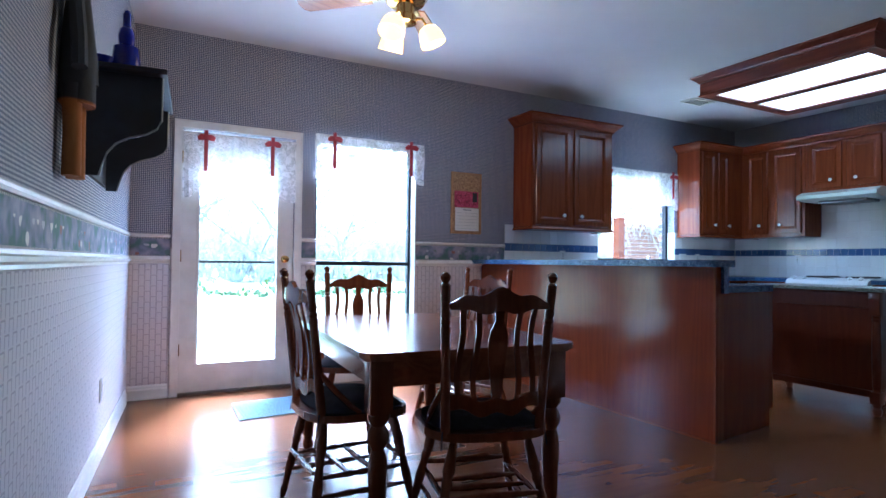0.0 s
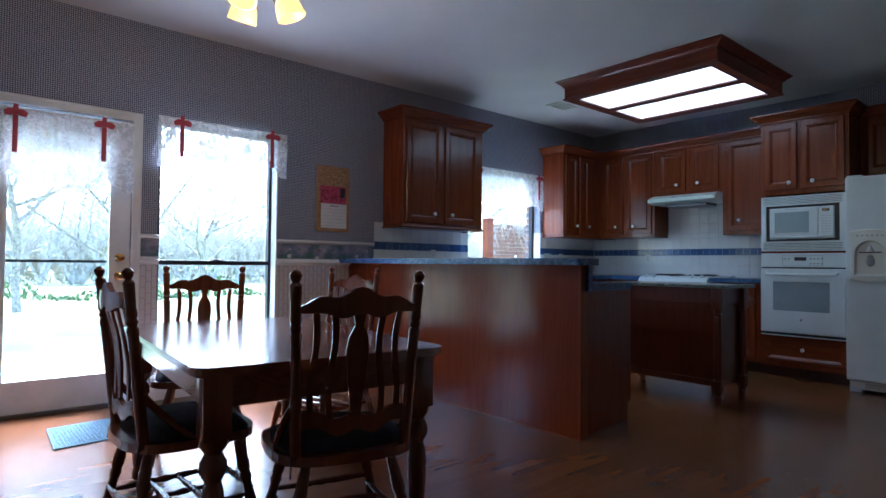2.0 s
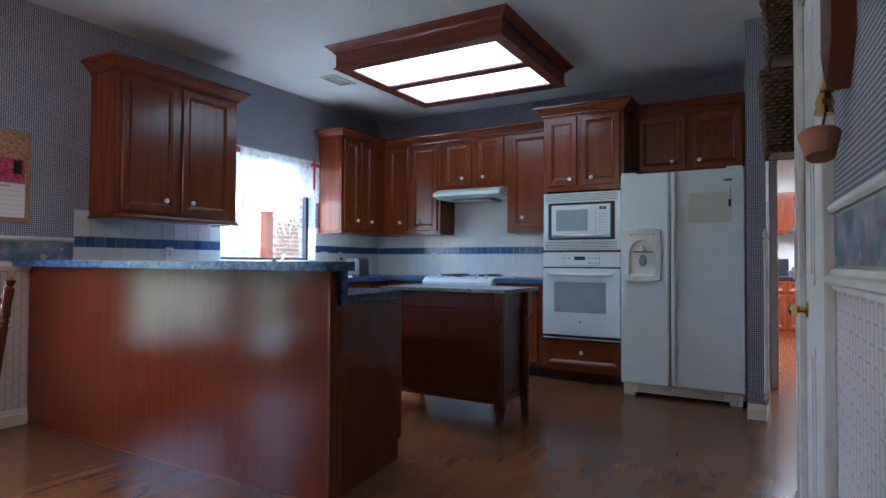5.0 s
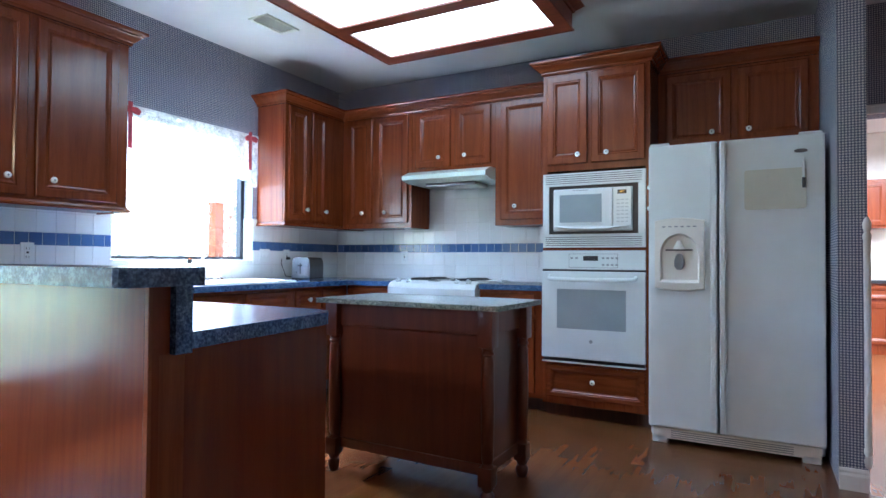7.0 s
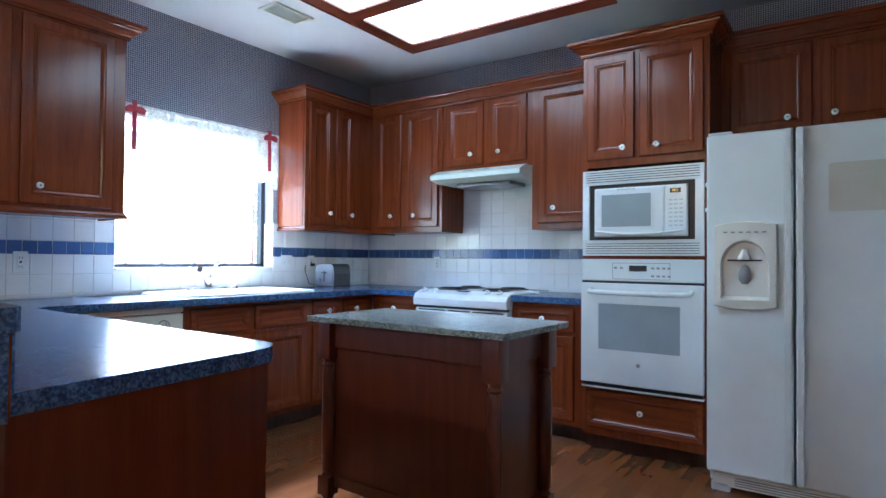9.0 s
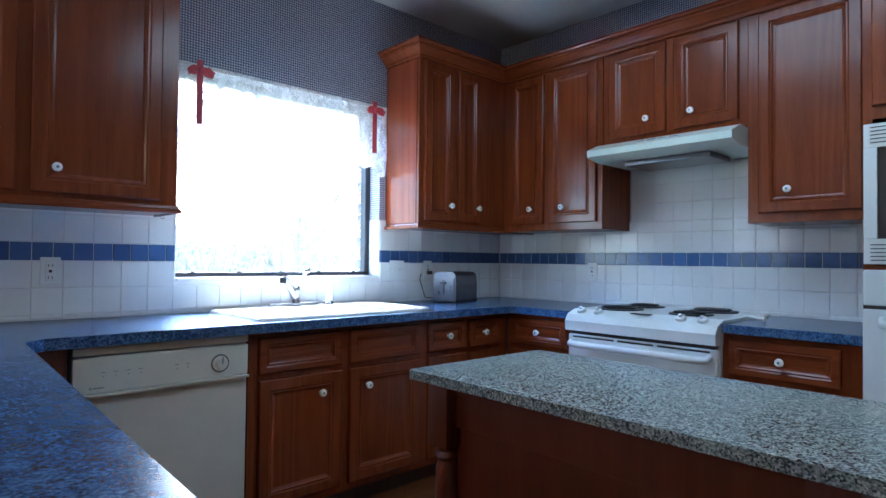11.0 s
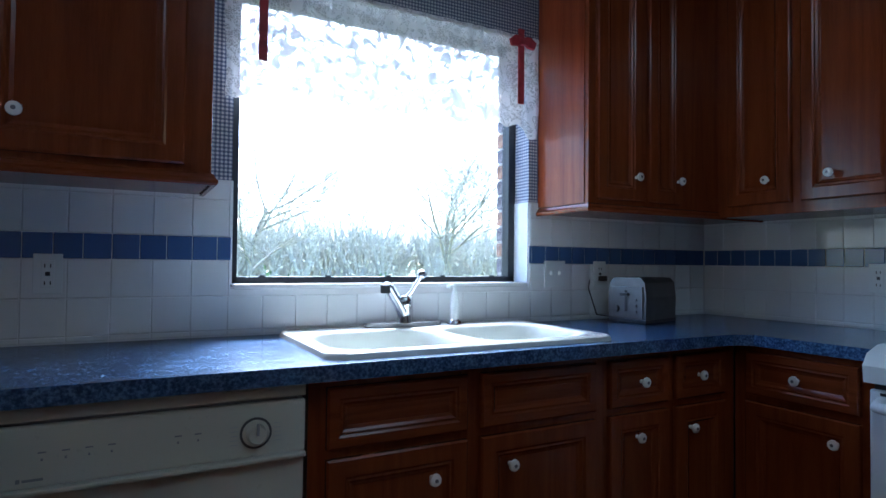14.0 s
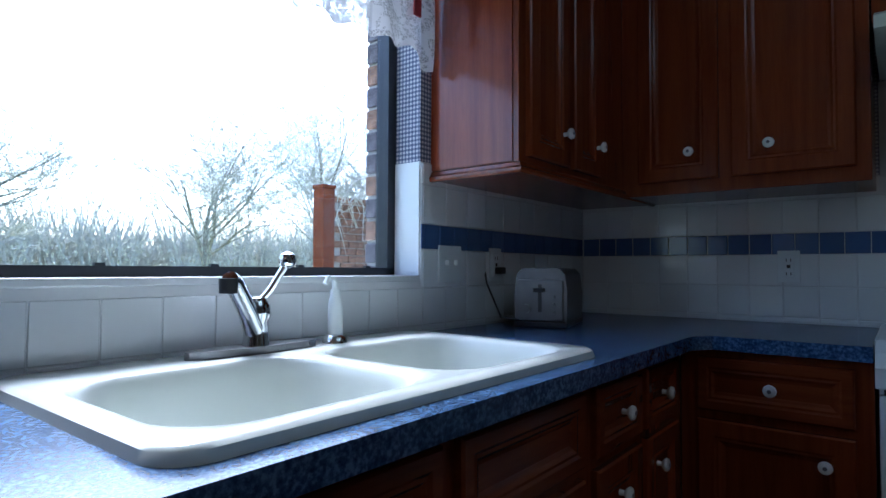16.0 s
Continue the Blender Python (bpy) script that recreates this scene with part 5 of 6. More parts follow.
# ---- pantry side ----
def six_panel(x0, x1, z1, y, face):
    """A closed six-panel door; face: the y side that shows."""
    t = 0.035
    d = structure("door_2", boxes((x0, x1, y - t, y, 0.015, z1)), WHITE, "closed white six-panel pantry door")
    w = x1 - x0
    s = 0.11
    pw = (w - 3 * s) / 2
    for za, zb in ((0.22, 0.80), (1.0, 1.55), (1.67, 1.92)):
        for k in range(2):
            a = x0 + s + k * (pw + s)
            part("door_panel", boxes((a, a + pw, y, y + 0.004, za, zb, 0.0015), (a + 0.035, a + pw - 0.035, y + 0.004, y + 0.009, za + 0.035, zb - 0.035, 0.003)), WHITE, d)
    knob_set(d, x1 - 0.06, y, 0.905, 1)
    for z in (0.25, 1.02, 1.80):
        part("hinge", boxes((x0 - 0.012, x0 + 0.004, y, y + 0.006, z, z + 0.09)), WHITE, d)
    d.matrix_basis = S
    return d


six_panel(2.235, 2.905, 2.03, 0.262, 1)
casing("trim_2", 2.23, 2.91, 2.04, S @ pose(5.14, 0.265, 0, 0, 0, 180))
casing("trim_3", -0.385, 0.635, 2.06, pose(E, 0, 0, 0, 0, -90) @ pose(0, 0, 0), label="white casing of the opening to the far room")

GUARD = [(0.004, 0), (0.014, 0.01), (0.018, 0.04), (0.012, 0.06), (0.019, 0.075), (0.019, 0.09), (0.016, 0.10), (0.015, 0.60), (0.016, 1.09), (0.019, 1.10), (0.019, 1.115), (0.012, 1.13), (0.018, 1.15), (0.019, 1.175), (0.008, 1.20), (0.002, 1.205)]
for x, y, z in ((4.982, 0.452, 0.11), (1.408, 0.181, 0.11)):
    g = thing("corner_guard", pose(x, y, z), "white turned wooden corner guard on a papered wall corner", "corner guard", "turned corner guards")
    part("spindle", lathe(bmesh.new(), [(r * (1.1 if x < 2 else 1), h) for r, h in GUARD], None, 16), WHITE, g, smooth=True)


def basket(z0, z1, x, w, d):
    """A wicker basket hung with its base to the wall."""
    b = thing("wall_basket", S @ pose(x, 0.266, z0), "dark woven wicker basket hanging on the papered wall", "basket", "wicker baskets on the wall")
    bm = bmesh.new()
    h = z1 - z0
    rows, cols = int(h / 0.014), 22
    for r in range(rows):
        z = (r + 0.5) * h / rows
        ins = 0.02 * (1 - r / rows)
        pts = []
        for k in range(cols + 1):
            u = k / cols
            per = [(-w / 2 + ins, 0.0), (-w / 2 + ins, d - ins), (w / 2 - ins, d - ins), (w / 2 - ins, 0.0)]
            seg = min(2, int(u * 3))
            f = u * 3 - seg
            px = per[seg][0] + (per[seg + 1][0] - per[seg][0]) * f
            py = per[seg][1] + (per[seg + 1][1] - per[seg][1]) * f
            wob = 0.004 * (1 if (k + r) % 2 else -1)
            pts.append((px + (wob if seg != 1 else 0), py + (wob if seg == 1 else 0.002), z))
        tube(bm, pts, 0.0065, 5)
    part("weave", bm, WICKER, b)
    part("liner", boxes((-w / 2 + 0.025, w / 2 - 0.025, 0.002, d - 0.03, 0.004, h - 0.03)), BLACK, b)
    part("rim", tube(bmesh.new(), [(-w / 2, 0, h), (-w / 2, d, h), (w / 2, d, h), (w / 2, 0, h)], 0.012, 6), WICKER, b)


basket(1.51, 1.83, 3.13, 0.24, 0.13)
basket(1.90, 2.20, 3.12, 0.23, 0.12)


def wall_hangings():
    p = thing("wall_plaque", S @ pose(1.93, 0.266, 1.46), "tall dark wooden plaque hanging on the papered wall", "wall decoration")
    part("board", prism(bmesh.new(), [(-0.085, 0.10), (0.0, 0.0), (0.085, 0.10), (0.085, 0.72), (-0.085, 0.72)], -0.045, 0.0, pose(0, 0, 0, 90) ), CHERRY, p)
    p = thing("bell_cluster", S @ pose(1.99, 0.268, 1.32), "clay pot and small brass bells hanging on a cord", "wall decoration")
    part("pot", lathe(bmesh.new(), [(0.03, 0.0), (0.045, 0.06), (0.038, 0.062)], pose(0, 0.048, 0, 0, 20, 0), 18), TERRACOTTA, p, "terracotta pot", True)
    for x, y, z in ((0.0, 0.04, 0.10), (0.03, 0.035, 0.13), (-0.02, 0.03, 0.15)):
        part("bell", lathe(bmesh.new(), [(0.022, 0.0), (0.016, 0.02), (0.010, 0.035), (0.003, 0.04)], pose(x, y, z), 14), BRASS, p, smooth=True)
    part("cord", tube(bmesh.new(), [(0, 0.045, 0.06), (0.005, 0.03, 0.14), (0, 0.012, 0.24)], 0.003, 5), BLACK, p)


wall_hangings()


# ---- west wall shelf ----
def west(yc, z):
    """A pose on the west wall, local x along it towards the windows, y out from it."""
    return pose(-0.67, N, 0, 0, 0, -WEST) @ pose(0, yc - N, z, 0, 0, 90) @ pose(0, 0, 0, 0, 0, 0)


def wall_shelf():
    m = pose(-0.67, N, 0, 0, 0, -WEST) @ pose(0, -2.09, 1.38)
    s = thing("wall_shelf", m, "dark blue painted wall shelf with scrolled brackets", "shelf")
    part("shelf_board", boxes((0.0, 0.315, -0.03, 0.73, 0.435, 0.458, 0.004)), SHELFBLUE, s)
    part("back_board", boxes((0.0, 0.015, 0.0, 0.70, 0.02, 0.435)), SHELFBLUE, s)
    out = [(0.015, 0.435), (0.292, 0.435), (0.292, 0.25), (0.275, 0.215), (0.235, 0.19), (0.17, 0.17), (0.12, 0.14), (0.09, 0.10), (0.07, 0.04), (0.06, 0.0), (0.015, 0.0)]
    for y in (0.03, 0.65):
        g = part("bracket", prism(bmesh.new(), out, 0, 0.02, Matrix(((1, 0, 0, 0), (0, 0, 1, y), (0, 1, 0, 0), (0, 0, 0, 1)))), SHELFBLUE, s, "scrolled side bracket")
        part("bracket_edge", tube(bmesh.new(), [(x + 0.002, y + 0.01, z) for x, z in out[1:10]], 0.006, 6), GREY, g, "pale grey bracket edge")
    v = thing("glass_figure", m @ pose(0.15, 0.08, 0.459), "cobalt blue glass bottle stack standing on the wall shelf", "glass ornament")
    part("bottle", lathe(bmesh.new(), [(0.055, 0), (0.058, 0.02), (0.050, 0.10), (0.030, 0.11), (0.034, 0.15), (0.028, 0.18), (0.016, 0.19), (0.018, 0.24), (0.010, 0.26)], None, 20), COBALT, v, smooth=True)
    b = thing("glass_bowl", m @ pose(0.07, 0.02, 0.459), "small cobalt blue glass dish on the wall shelf", "glass ornament")
    part("dish", lathe(bmesh.new(), [(0.03, 0), (0.045, 0.03), (0.04, 0.03), (0.01, 0.006)], None, 18), COBALT, b, smooth=True)
    b = thing("brass_bell", m @ pose(0.25, 0.28, 0.459), "small brass ornament on the wall shelf", "ornament")
    part("bell", lathe(bmesh.new(), [(0.04, 0), (0.036, 0.012), (0.018, 0.03), (0.006, 0.036)], None, 18), BRASS, b, smooth=True)
    part("finial", boxes((-0.009, 0.009, -0.009, 0.009, 0.036, 0.066, 0.002)), BRASS, b)
    d = thing("scarecrow_doll", pose(-0.67, N, 0, 0, 0, -WEST) @ pose(0.0, -2.52, 1.315), "cloth doll in dark coat and ochre trousers on the wall", "doll")
    bm = bmesh.new()
    for cy in (0.0, 0.07):
        tube(bm, [(0.045, cy, 0.0), (0.045, cy, 0.12), (0.04, cy, 0.25)], 0.03, 10, [0.030, 0.028, 0.032])
    tube(bm, [(0.045, 0.035, 0.20), (0.05, 0.035, 0.35), (0.045, 0.035, 0.52)], 0.06, 12, [0.062, 0.056, 0.035])
    tube(bm, [(0.05, -0.03, 0.48), (0.07, -0.07, 0.36), (0.075, -0.08, 0.28)], 0.025, 8)
    tube(bm, [(0.05, 0.10, 0.48), (0.07, 0.13, 0.36), (0.075, 0.13, 0.28)], 0.025, 8)
    lathe(bm, [(0.02, 0.0), (0.042, 0.03), (0.045, 0.06), (0.02, 0.095)], pose(0.05, 0.035, 0.52), 16)
    n = Nodes("doll_cloth", 0.95)
    pos = n.node("ShaderNodeTexCoord", "Object")
    sp = n.tree.nodes.new("ShaderNodeSeparateXYZ")
    n.tree.links.new(pos, sp.inputs[0])
    n.set("Base Color", n.ramp(sp.outputs[2], [(0.0, (0.34, 0.13, 0.03)), (0.255, (0.34, 0.13, 0.03)), (0.262, (0.045, 0.05, 0.055)), (0.64, (0.045, 0.05, 0.055)), (0.65, (0.42, 0.22, 0.10)), (1.0, (0.42, 0.22, 0.10))]))
    n.bump(n.noise(n.coords((60, 60, 60)), 4, 3), 0.4, 0.003)
    bmesh.ops.transform(bm, matrix=Matrix.Diagonal((1, 1.1, 1.25, 1)), verts=bm.verts)
    part("doll_body", bm, n.mat, d, smooth=True)


wall_shelf()


# ---- curtains, bulletin board, mat ----
def valance(name, x0, x1, ztop, drop, side, y, ties, seed, label):
    """A lace valance: a level top, a short gathered drop, longer tails at its ends, tied with red ribbons."""
    c = thing(name, pose(0, 0, 0), label, "curtain", "lace valances")
    rnd = random.Random(seed)
    bm = bmesh.new()
    nx, nz = 90, 14
    ph = rnd.random() * 6
    w = x1 - x0
    rows = []
    for j in range(nz + 1):
        row = []
        for i in range(nx + 1):
            u = i / nx
            x = x0 + w * u
            a = (x - ties[0]) / (ties[1] - ties[0])
            if 0 <= a <= 1:
                d = drop[0] + (drop[1] - drop[0]) * math.sin(math.pi * a) ** 0.5
            else:
                e = -a if a < 0 else a - 1
                e = min(1, e / max(0.02, (ties[0] - x0) / (ties[1] - ties[0])))
                d = drop[0] + (side - drop[0]) * min(1, e * 1.6) ** 0.7
            v = j / nz
            fold = 0.010 * math.sin(x * 75 + ph + 1.5 * math.sin(x * 21)) * (0.4 + 0.8 * v)
            row.append(bm.verts.new((x + 0.004 * math.sin(v * 7 + x * 40), y + fold - 0.02 * v * (1 - v), ztop - d * v - 0.006 * math.sin(x * 55) * v)))
        rows.append(row)
    for a, b in zip(rows, rows[1:]):
        for i in range(nx):
            bm.faces.new((a[i], a[i + 1], b[i + 1], b[i]))
    part("lace_panel", bm, LACE, c, "white lace panel", True)
    part("curtain_rod", tube(bmesh.new(), [(x0 + 0.002, y + 0.004, ztop - 0.015), (x1 - 0.002, y + 0.004, ztop - 0.015)], 0.007, 8), WHITE, c)
    for t in ties:
        r = boxes((t - 0.014, t + 0.014, y - 0.032, y - 0.026, ztop - 0.30, ztop + 0.012))
        part("ribbon", r, RIBBON, c, "hanging red ribbon")
        bm = bmesh.new()
        for s in (-1, 1):
            m = pose(t + s * 0.032, y - 0.04, ztop - 0.045, 0, s * 18, 0)
            prism(bm, [(-0.030, -0.014), (0.0, -0.022), (0.030, -0.016), (0.032, 0.014), (0.0, 0.024), (-0.030, 0.012)], -0.006, 0.006, m @ pose(0, 0, 0, 90))
        box(bm, t - 0.012, t + 0.012, y - 0.052, y - 0.030, ztop - 0.060, ztop - 0.032, 0.004)
        part("bow", bm, RIBBON, c, "red ribbon bow")


valance("door_valance", -0.325, 0.525, 2.015, (0.34, 0.50), 0.50, N - 0.045, (-0.17, 0.33), 1, "sheer white lace valance tied with red ribbons over the glass door")
valance("window_valance", 0.685, 1.705, 2.115, (0.22, 0.32), 0.38, N - 0.045, (0.845, 1.56), 2, "white lace valance tied with red ribbons over the dining window")
valance("sink_valance", 3.83, 5.10, 2.125, (0.38, 0.40), 0.43, N - 0.035, (3.945, 4.985), 3, "white lace valance tied with red ribbons over the sink window")

b = thing("bulletin_board", pose(2.01, N, 1.315), "cork bulletin board in an oak frame", "bulletin board")
part("cork_sheet", boxes((0.015, 0.32, -0.012, -0.001, 0.015, 0.575)), CORK, b)
part("oak_frame", boxes((0, 0.015, -0.018, -0.001, 0, 0.59, 0.002), (0.32, 0.335, -0.018, -0.001, 0, 0.59, 0.002), (0.015, 0.32, -0.018, -0.001, 0, 0.015, 0.002), (0.015, 0.32, -0.018, -0.001, 0.575, 0.59, 0.002)), OAK, b)


def picture_print():
    n = Nodes("red_flower_print", 0.45)
    v = n.coords((1, 1, 1))
    f = n.noise(v, 26, 5, 0.7, 1.5)
    n.set("Base Color", n.ramp(f, [(0.35, (0.05, 0.008, 0.02)), (0.48, (0.40, 0.02, 0.07)), (0.58, (0.55, 0.06, 0.14)), (0.75, (0.6, 0.25, 0.35))]))
    return n.mat


cal = thing("wall_calendar", pose(2.01, N, 1.315), "open wall calendar with a red flower picture", "calendar")
part("picture_page", boxes((0.035, 0.30, -0.017, -0.0125, 0.255, 0.41)), picture_print(), cal, "dark red picture page")
part("dark_corner", boxes((0.235, 0.285, -0.018, -0.017, 0.31, 0.40)), BLACK, cal)
pg = part("date_page", boxes((0.045, 0.305, -0.017, -0.0125, 0.03, 0.25)), PAPER, cal, "white date page")
part("date_lines", boxes(*[(0.06, 0.29, -0.0175, -0.017, 0.05 + k * 0.03, 0.052 + k * 0.03) for k in range(6)]), GREY, pg)
part("month_line", boxes((0.13, 0.22, -0.0175, -0.017, 0.225, 0.235)), GREY, pg)

mat_ = thing("door_mat", pose(0.0, 0, 0), "flat blue-grey door mat on the floor at the glass door", "door mat")
MATBLUE = plain("blue_mat_weave", (0.10, 0.19, 0.27), 0.9, vary=0.3, scale=90)
part("mat_sheet", prism(bmesh.new(), [(-0.02, 3.74), (0.70, 3.83), (0.68, 4.30), (0.0, 4.22)], 0.0, 0.008), MATBLUE, mat_)
bm = bmesh.new()
for i in range(34):
    for j in range(20):
        x, y = 0.015 + i * 0.0195, 3.775 + j * 0.0215 + (0.008 if i % 2 else 0) + i * 0.0019
        box(bm, x - 0.006, x + 0.006, y - 0.006, y + 0.006, 0.008, 0.0095)
part("raised_weave", bm, MATBLUE, mat_, kind="stuff")


# ---- sink, faucet, toaster ----
def sink():
    x0, x1, y0, y1, z = 4.01, 4.99, 4.037, 4.625, 0.917
    s = thing("kitchen_sink", pose(0, 0, 0), "white enamel double-bowl sink set in the blue counter", "sink")
    b = bmesh.new()
    bowls = [(4.050, 4.486, 4.080, 4.485), (4.514, 4.950, 4.080, 4.485)]
    steps = 6
    outer = rounded(x0, x1, y0, y1, 0.055, steps)
    # rim as a ring of quads split between the bowls
    def ring(pts, zz):
        return [b.verts.new((x, y, zz)) for x, y in pts]
    o0 = ring(outer, z - 0.002)
    o1 = ring(rounded(x0 + 0.004, x1 - 0.004, y0 + 0.004, y1 - 0.004, 0.053, steps), z + 0.011)
    o2 = ring(rounded(x0 + 0.012, x1 - 0.012, y0 + 0.012, y1 - 0.012, 0.046, steps), z + 0.016)
    k = len(o0)
    for a, c in ((o0, o1), (o1, o2)):
        for i in range(k):
            b.faces.new((a[i], a[(i + 1) % k], c[(i + 1) % k], c[i]))
    edges = [b.edges.get((o2[i], o2[(i + 1) % k])) for i in range(k)]
    for bx0, bx1, by0, by1 in bowls:
        prev = None
        for ins, dz, r in ((0, 0.016, 0.10), (0.007, 0.013, 0.097), (0.013, 0.004, 0.094), (0.020, -0.02, 0.09), (0.036, -0.15, 0.08), (0.06, -0.165, 0.05)):
            cur = ring(rounded(bx0 + ins, bx1 - ins, by0 + ins, by1 - ins, r, steps), z + dz)
            kk = len(cur)
            if prev:
                for i in range(kk):
                    b.faces.new((prev[i], prev[(i + 1) % kk], cur[(i + 1) % kk], cur[i]))
            else:
                edges += [b.edges.get((cur[i], cur[(i + 1) % kk])) or b.edges.new((cur[i], cur[(i + 1) % kk])) for i in range(kk)]
            prev = cur
        b.faces.new(prev)
    bmesh.ops.triangle_fill(b, edges=edges, use_beauty=True)
    part("basin", b, SINKWHITE, s, smooth=True)
    for cx in (4.275, 4.725):
        part("drain", lathe(bmesh.new(), [(0.045, 0), (0.045, 0.003), (0.03, 0.001)], pose(cx, 4.32, z - 0.165), 20), CHROME, s)
    f = thing("faucet", pose(4.45, 4.55, z + 0.016) @ Matrix.Scale(1.12, 4), "chrome single-lever kitchen faucet on the sink rim", "faucet")
    part("base_plate", prism(bmesh.new(), [(0.135 * math.cos(a), 0.031 * math.sin(a)) for a in [2 * math.pi * q / 24 for q in range(24)]], 0, 0.013), STEEL, f)
    part("faucet_body", lathe(bmesh.new(), [(0.026, 0.008), (0.023, 0.03), (0.021, 0.055), (0.026, 0.065), (0.025, 0.085), (0.016, 0.098), (0.002, 0.101)], None, 18), CHROME, f, smooth=True)
    part("spout", tube(bmesh.new(), [(0, 0, 0.03), (-0.030, -0.018, 0.075), (-0.072, -0.040, 0.128), (-0.084, -0.046, 0.132)], 0.014, 12, [0.019, 0.017, 0.016, 0.016]), CHROME, f, smooth=True)
    part("aerator", lathe(bmesh.new(), [(0.015, 0), (0.016, 0.025)], pose(-0.086, -0.047, 0.110), 14), BLACK, f, "dark spout tip", True)
    lv = part("lever", tube(bmesh.new(), [(0, 0, 0.085), (0.02, -0.01, 0.11), (0.045, -0.02, 0.155)], 0.007, 8), CHROME, f, smooth=True)
    part("lever_ball", lathe(bmesh.new(), [(0.004, -0.016), (0.013, -0.011), (0.017, 0.0), (0.013, 0.011), (0.003, 0.016)], pose(0.05, -0.022, 0.168), 16), CHROME, lv, smooth=True)
    r = thing("sink_sprayer", pose(4.66, 4.55, z + 0.016) @ Matrix.Scale(1.12, 4), "white pull-out sink sprayer with a chrome collar", "sprayer")
    part("collar", lathe(bmesh.new(), [(0.026, 0), (0.024, 0.01), (0.014, 0.018)], None, 16), CHROME, r, smooth=True)
    part("spray_head", lathe(bmesh.new(), [(0.013, 0.014), (0.0155, 0.02), (0.0155, 0.075), (0.011, 0.095), (0.010, 0.11)], None, 14), APPLIANCE, r, smooth=True)
    part("spray_trigger", tube(bmesh.new(), [(0.0, 0.0, 0.105), (-0.002, 0.0, 0.128), (-0.016, 0.002, 0.134), (-0.026, 0.003, 0.120)], 0.006, 8), APPLIANCE, r, smooth=True)


TOASTER = plain("dark_brushed_steel", (0.16, 0.16, 0.168), 0.36, 1.0, 0.06, 20)


def toaster():
    t = thing("toaster", pose(5.575, 4.48, 0.916, 0, 0, 15), "brushed steel two-slot toaster on the counter corner", "toaster")
    out = [(-0.085, 0.012), (0.085, 0.012), (0.088, 0.11), (0.080, 0.172), (0.062, 0.192), (-0.062, 0.192), (-0.080, 0.172), (-0.088, 0.11)]
    part("shell", prism(bmesh.new(), out, -0.135, 0.135, Matrix(((0, 0, 1, 0), (-1, 0, 0, 0), (0, 1, 0, 0), (0, 0, 0, 1)))), TOASTER, t)
    part("base", boxes((-0.14, 0.14, -0.088, 0.088, 0.0, 0.016, 0.004)), BLACK, t)
    part("end_plate", boxes((-0.143, -0.134, -0.075, 0.075, 0.02, 0.155, 0.003)), TOASTER, t)
    part("lever_slot", boxes((-0.1445, -0.143, -0.006, 0.006, 0.05, 0.14)), BLACK, t)
    part("lever", boxes((-0.165, -0.1445, -0.018, 0.018, 0.115, 0.128, 0.003)), BLACK, t)
    part("dial", lathe(bmesh.new(), [(0.015, 0), (0.014, 0.012)], pose(-0.143, 0.045, 0.06, 0, -90, 0), 16), TOASTER, t)
    for z in (0.05, 0.075, 0.10):
        part("button", lathe(bmesh.new(), [(0.006, 0), (0.005, 0.006)], pose(-0.143, -0.045, z, 0, -90, 0), 10), TOASTER, t)
    for y in (-0.035, 0.035):
        part("bread_slot", boxes((-0.115, 0.115, y - 0.014, y + 0.014, 0.190, 0.1935)), BLACK, t)
    part("cord", tube(bmesh.new(), [(-0.13, 0.06, 0.02), (-0.18, 0.12, 0.03), (-0.15, 0.18, 0.14), (-0.10, 0.205, 0.185)], 0.0035, 6), BLACK, t, smooth=True)


def outlet(m, kind="outlet"):
    o = thing("wall_" + kind, m, "white wall " + ("outlet plate with two sockets" if kind == "outlet" else "switch plate with two toggles"), kind)
    w = 0.036 if kind == "outlet" else 0.057
    part("plate", boxes((-w, w, -0.006, 0, -0.058, 0.058, 0.002)), APPLIANCE, o)
    if kind == "outlet":
        part("socket", boxes((-0.017, 0.017, -0.0085, -0.006, -0.040, 0.040, 0.002)), APPLIANCE, o)
        part("slots", boxes(*[(sx - 0.0015, sx + 0.0015, -0.0092, -0.0085, sz, sz + 0.011) for sx in (-0.007, 0.007) for sz in (-0.032, 0.018)], (-0.006, 0.006, -0.0092, -0.0085, -0.006, 0.006)), BLACK, o)
    else:
        for sx in (-0.023, 0.023):
            part("toggle", boxes((sx - 0.005, sx + 0.005, -0.020, -0.006, -0.004, 0.012, 0.002)), APPLIANCE, o)


sink()
toaster()
outlet(pose(3.365, N - 0.008, 1.12))
outlet(pose(5.21, N - 0.008, 1.12), "switch")
outlet(pose(5.47, N - 0.008, 1.12))
outlet(pose(E - 0.008, 3.84, 1.12, 0, 0, -90))
outlet(pose(-0.67, N, 0, 0, 0, -WEST) @ pose(0, -1.33, 0.35, 0, 0, 90), "outlet")
pl = thing("power_plug", pose(5.47, N - 0.018, 1.10), "black plug in the wall outlet by the toaster", "plug")
part("plug_body", boxes((-0.014, 0.014, -0.03, 0, -0.012, 0.012, 0.004)), BLACK, pl)


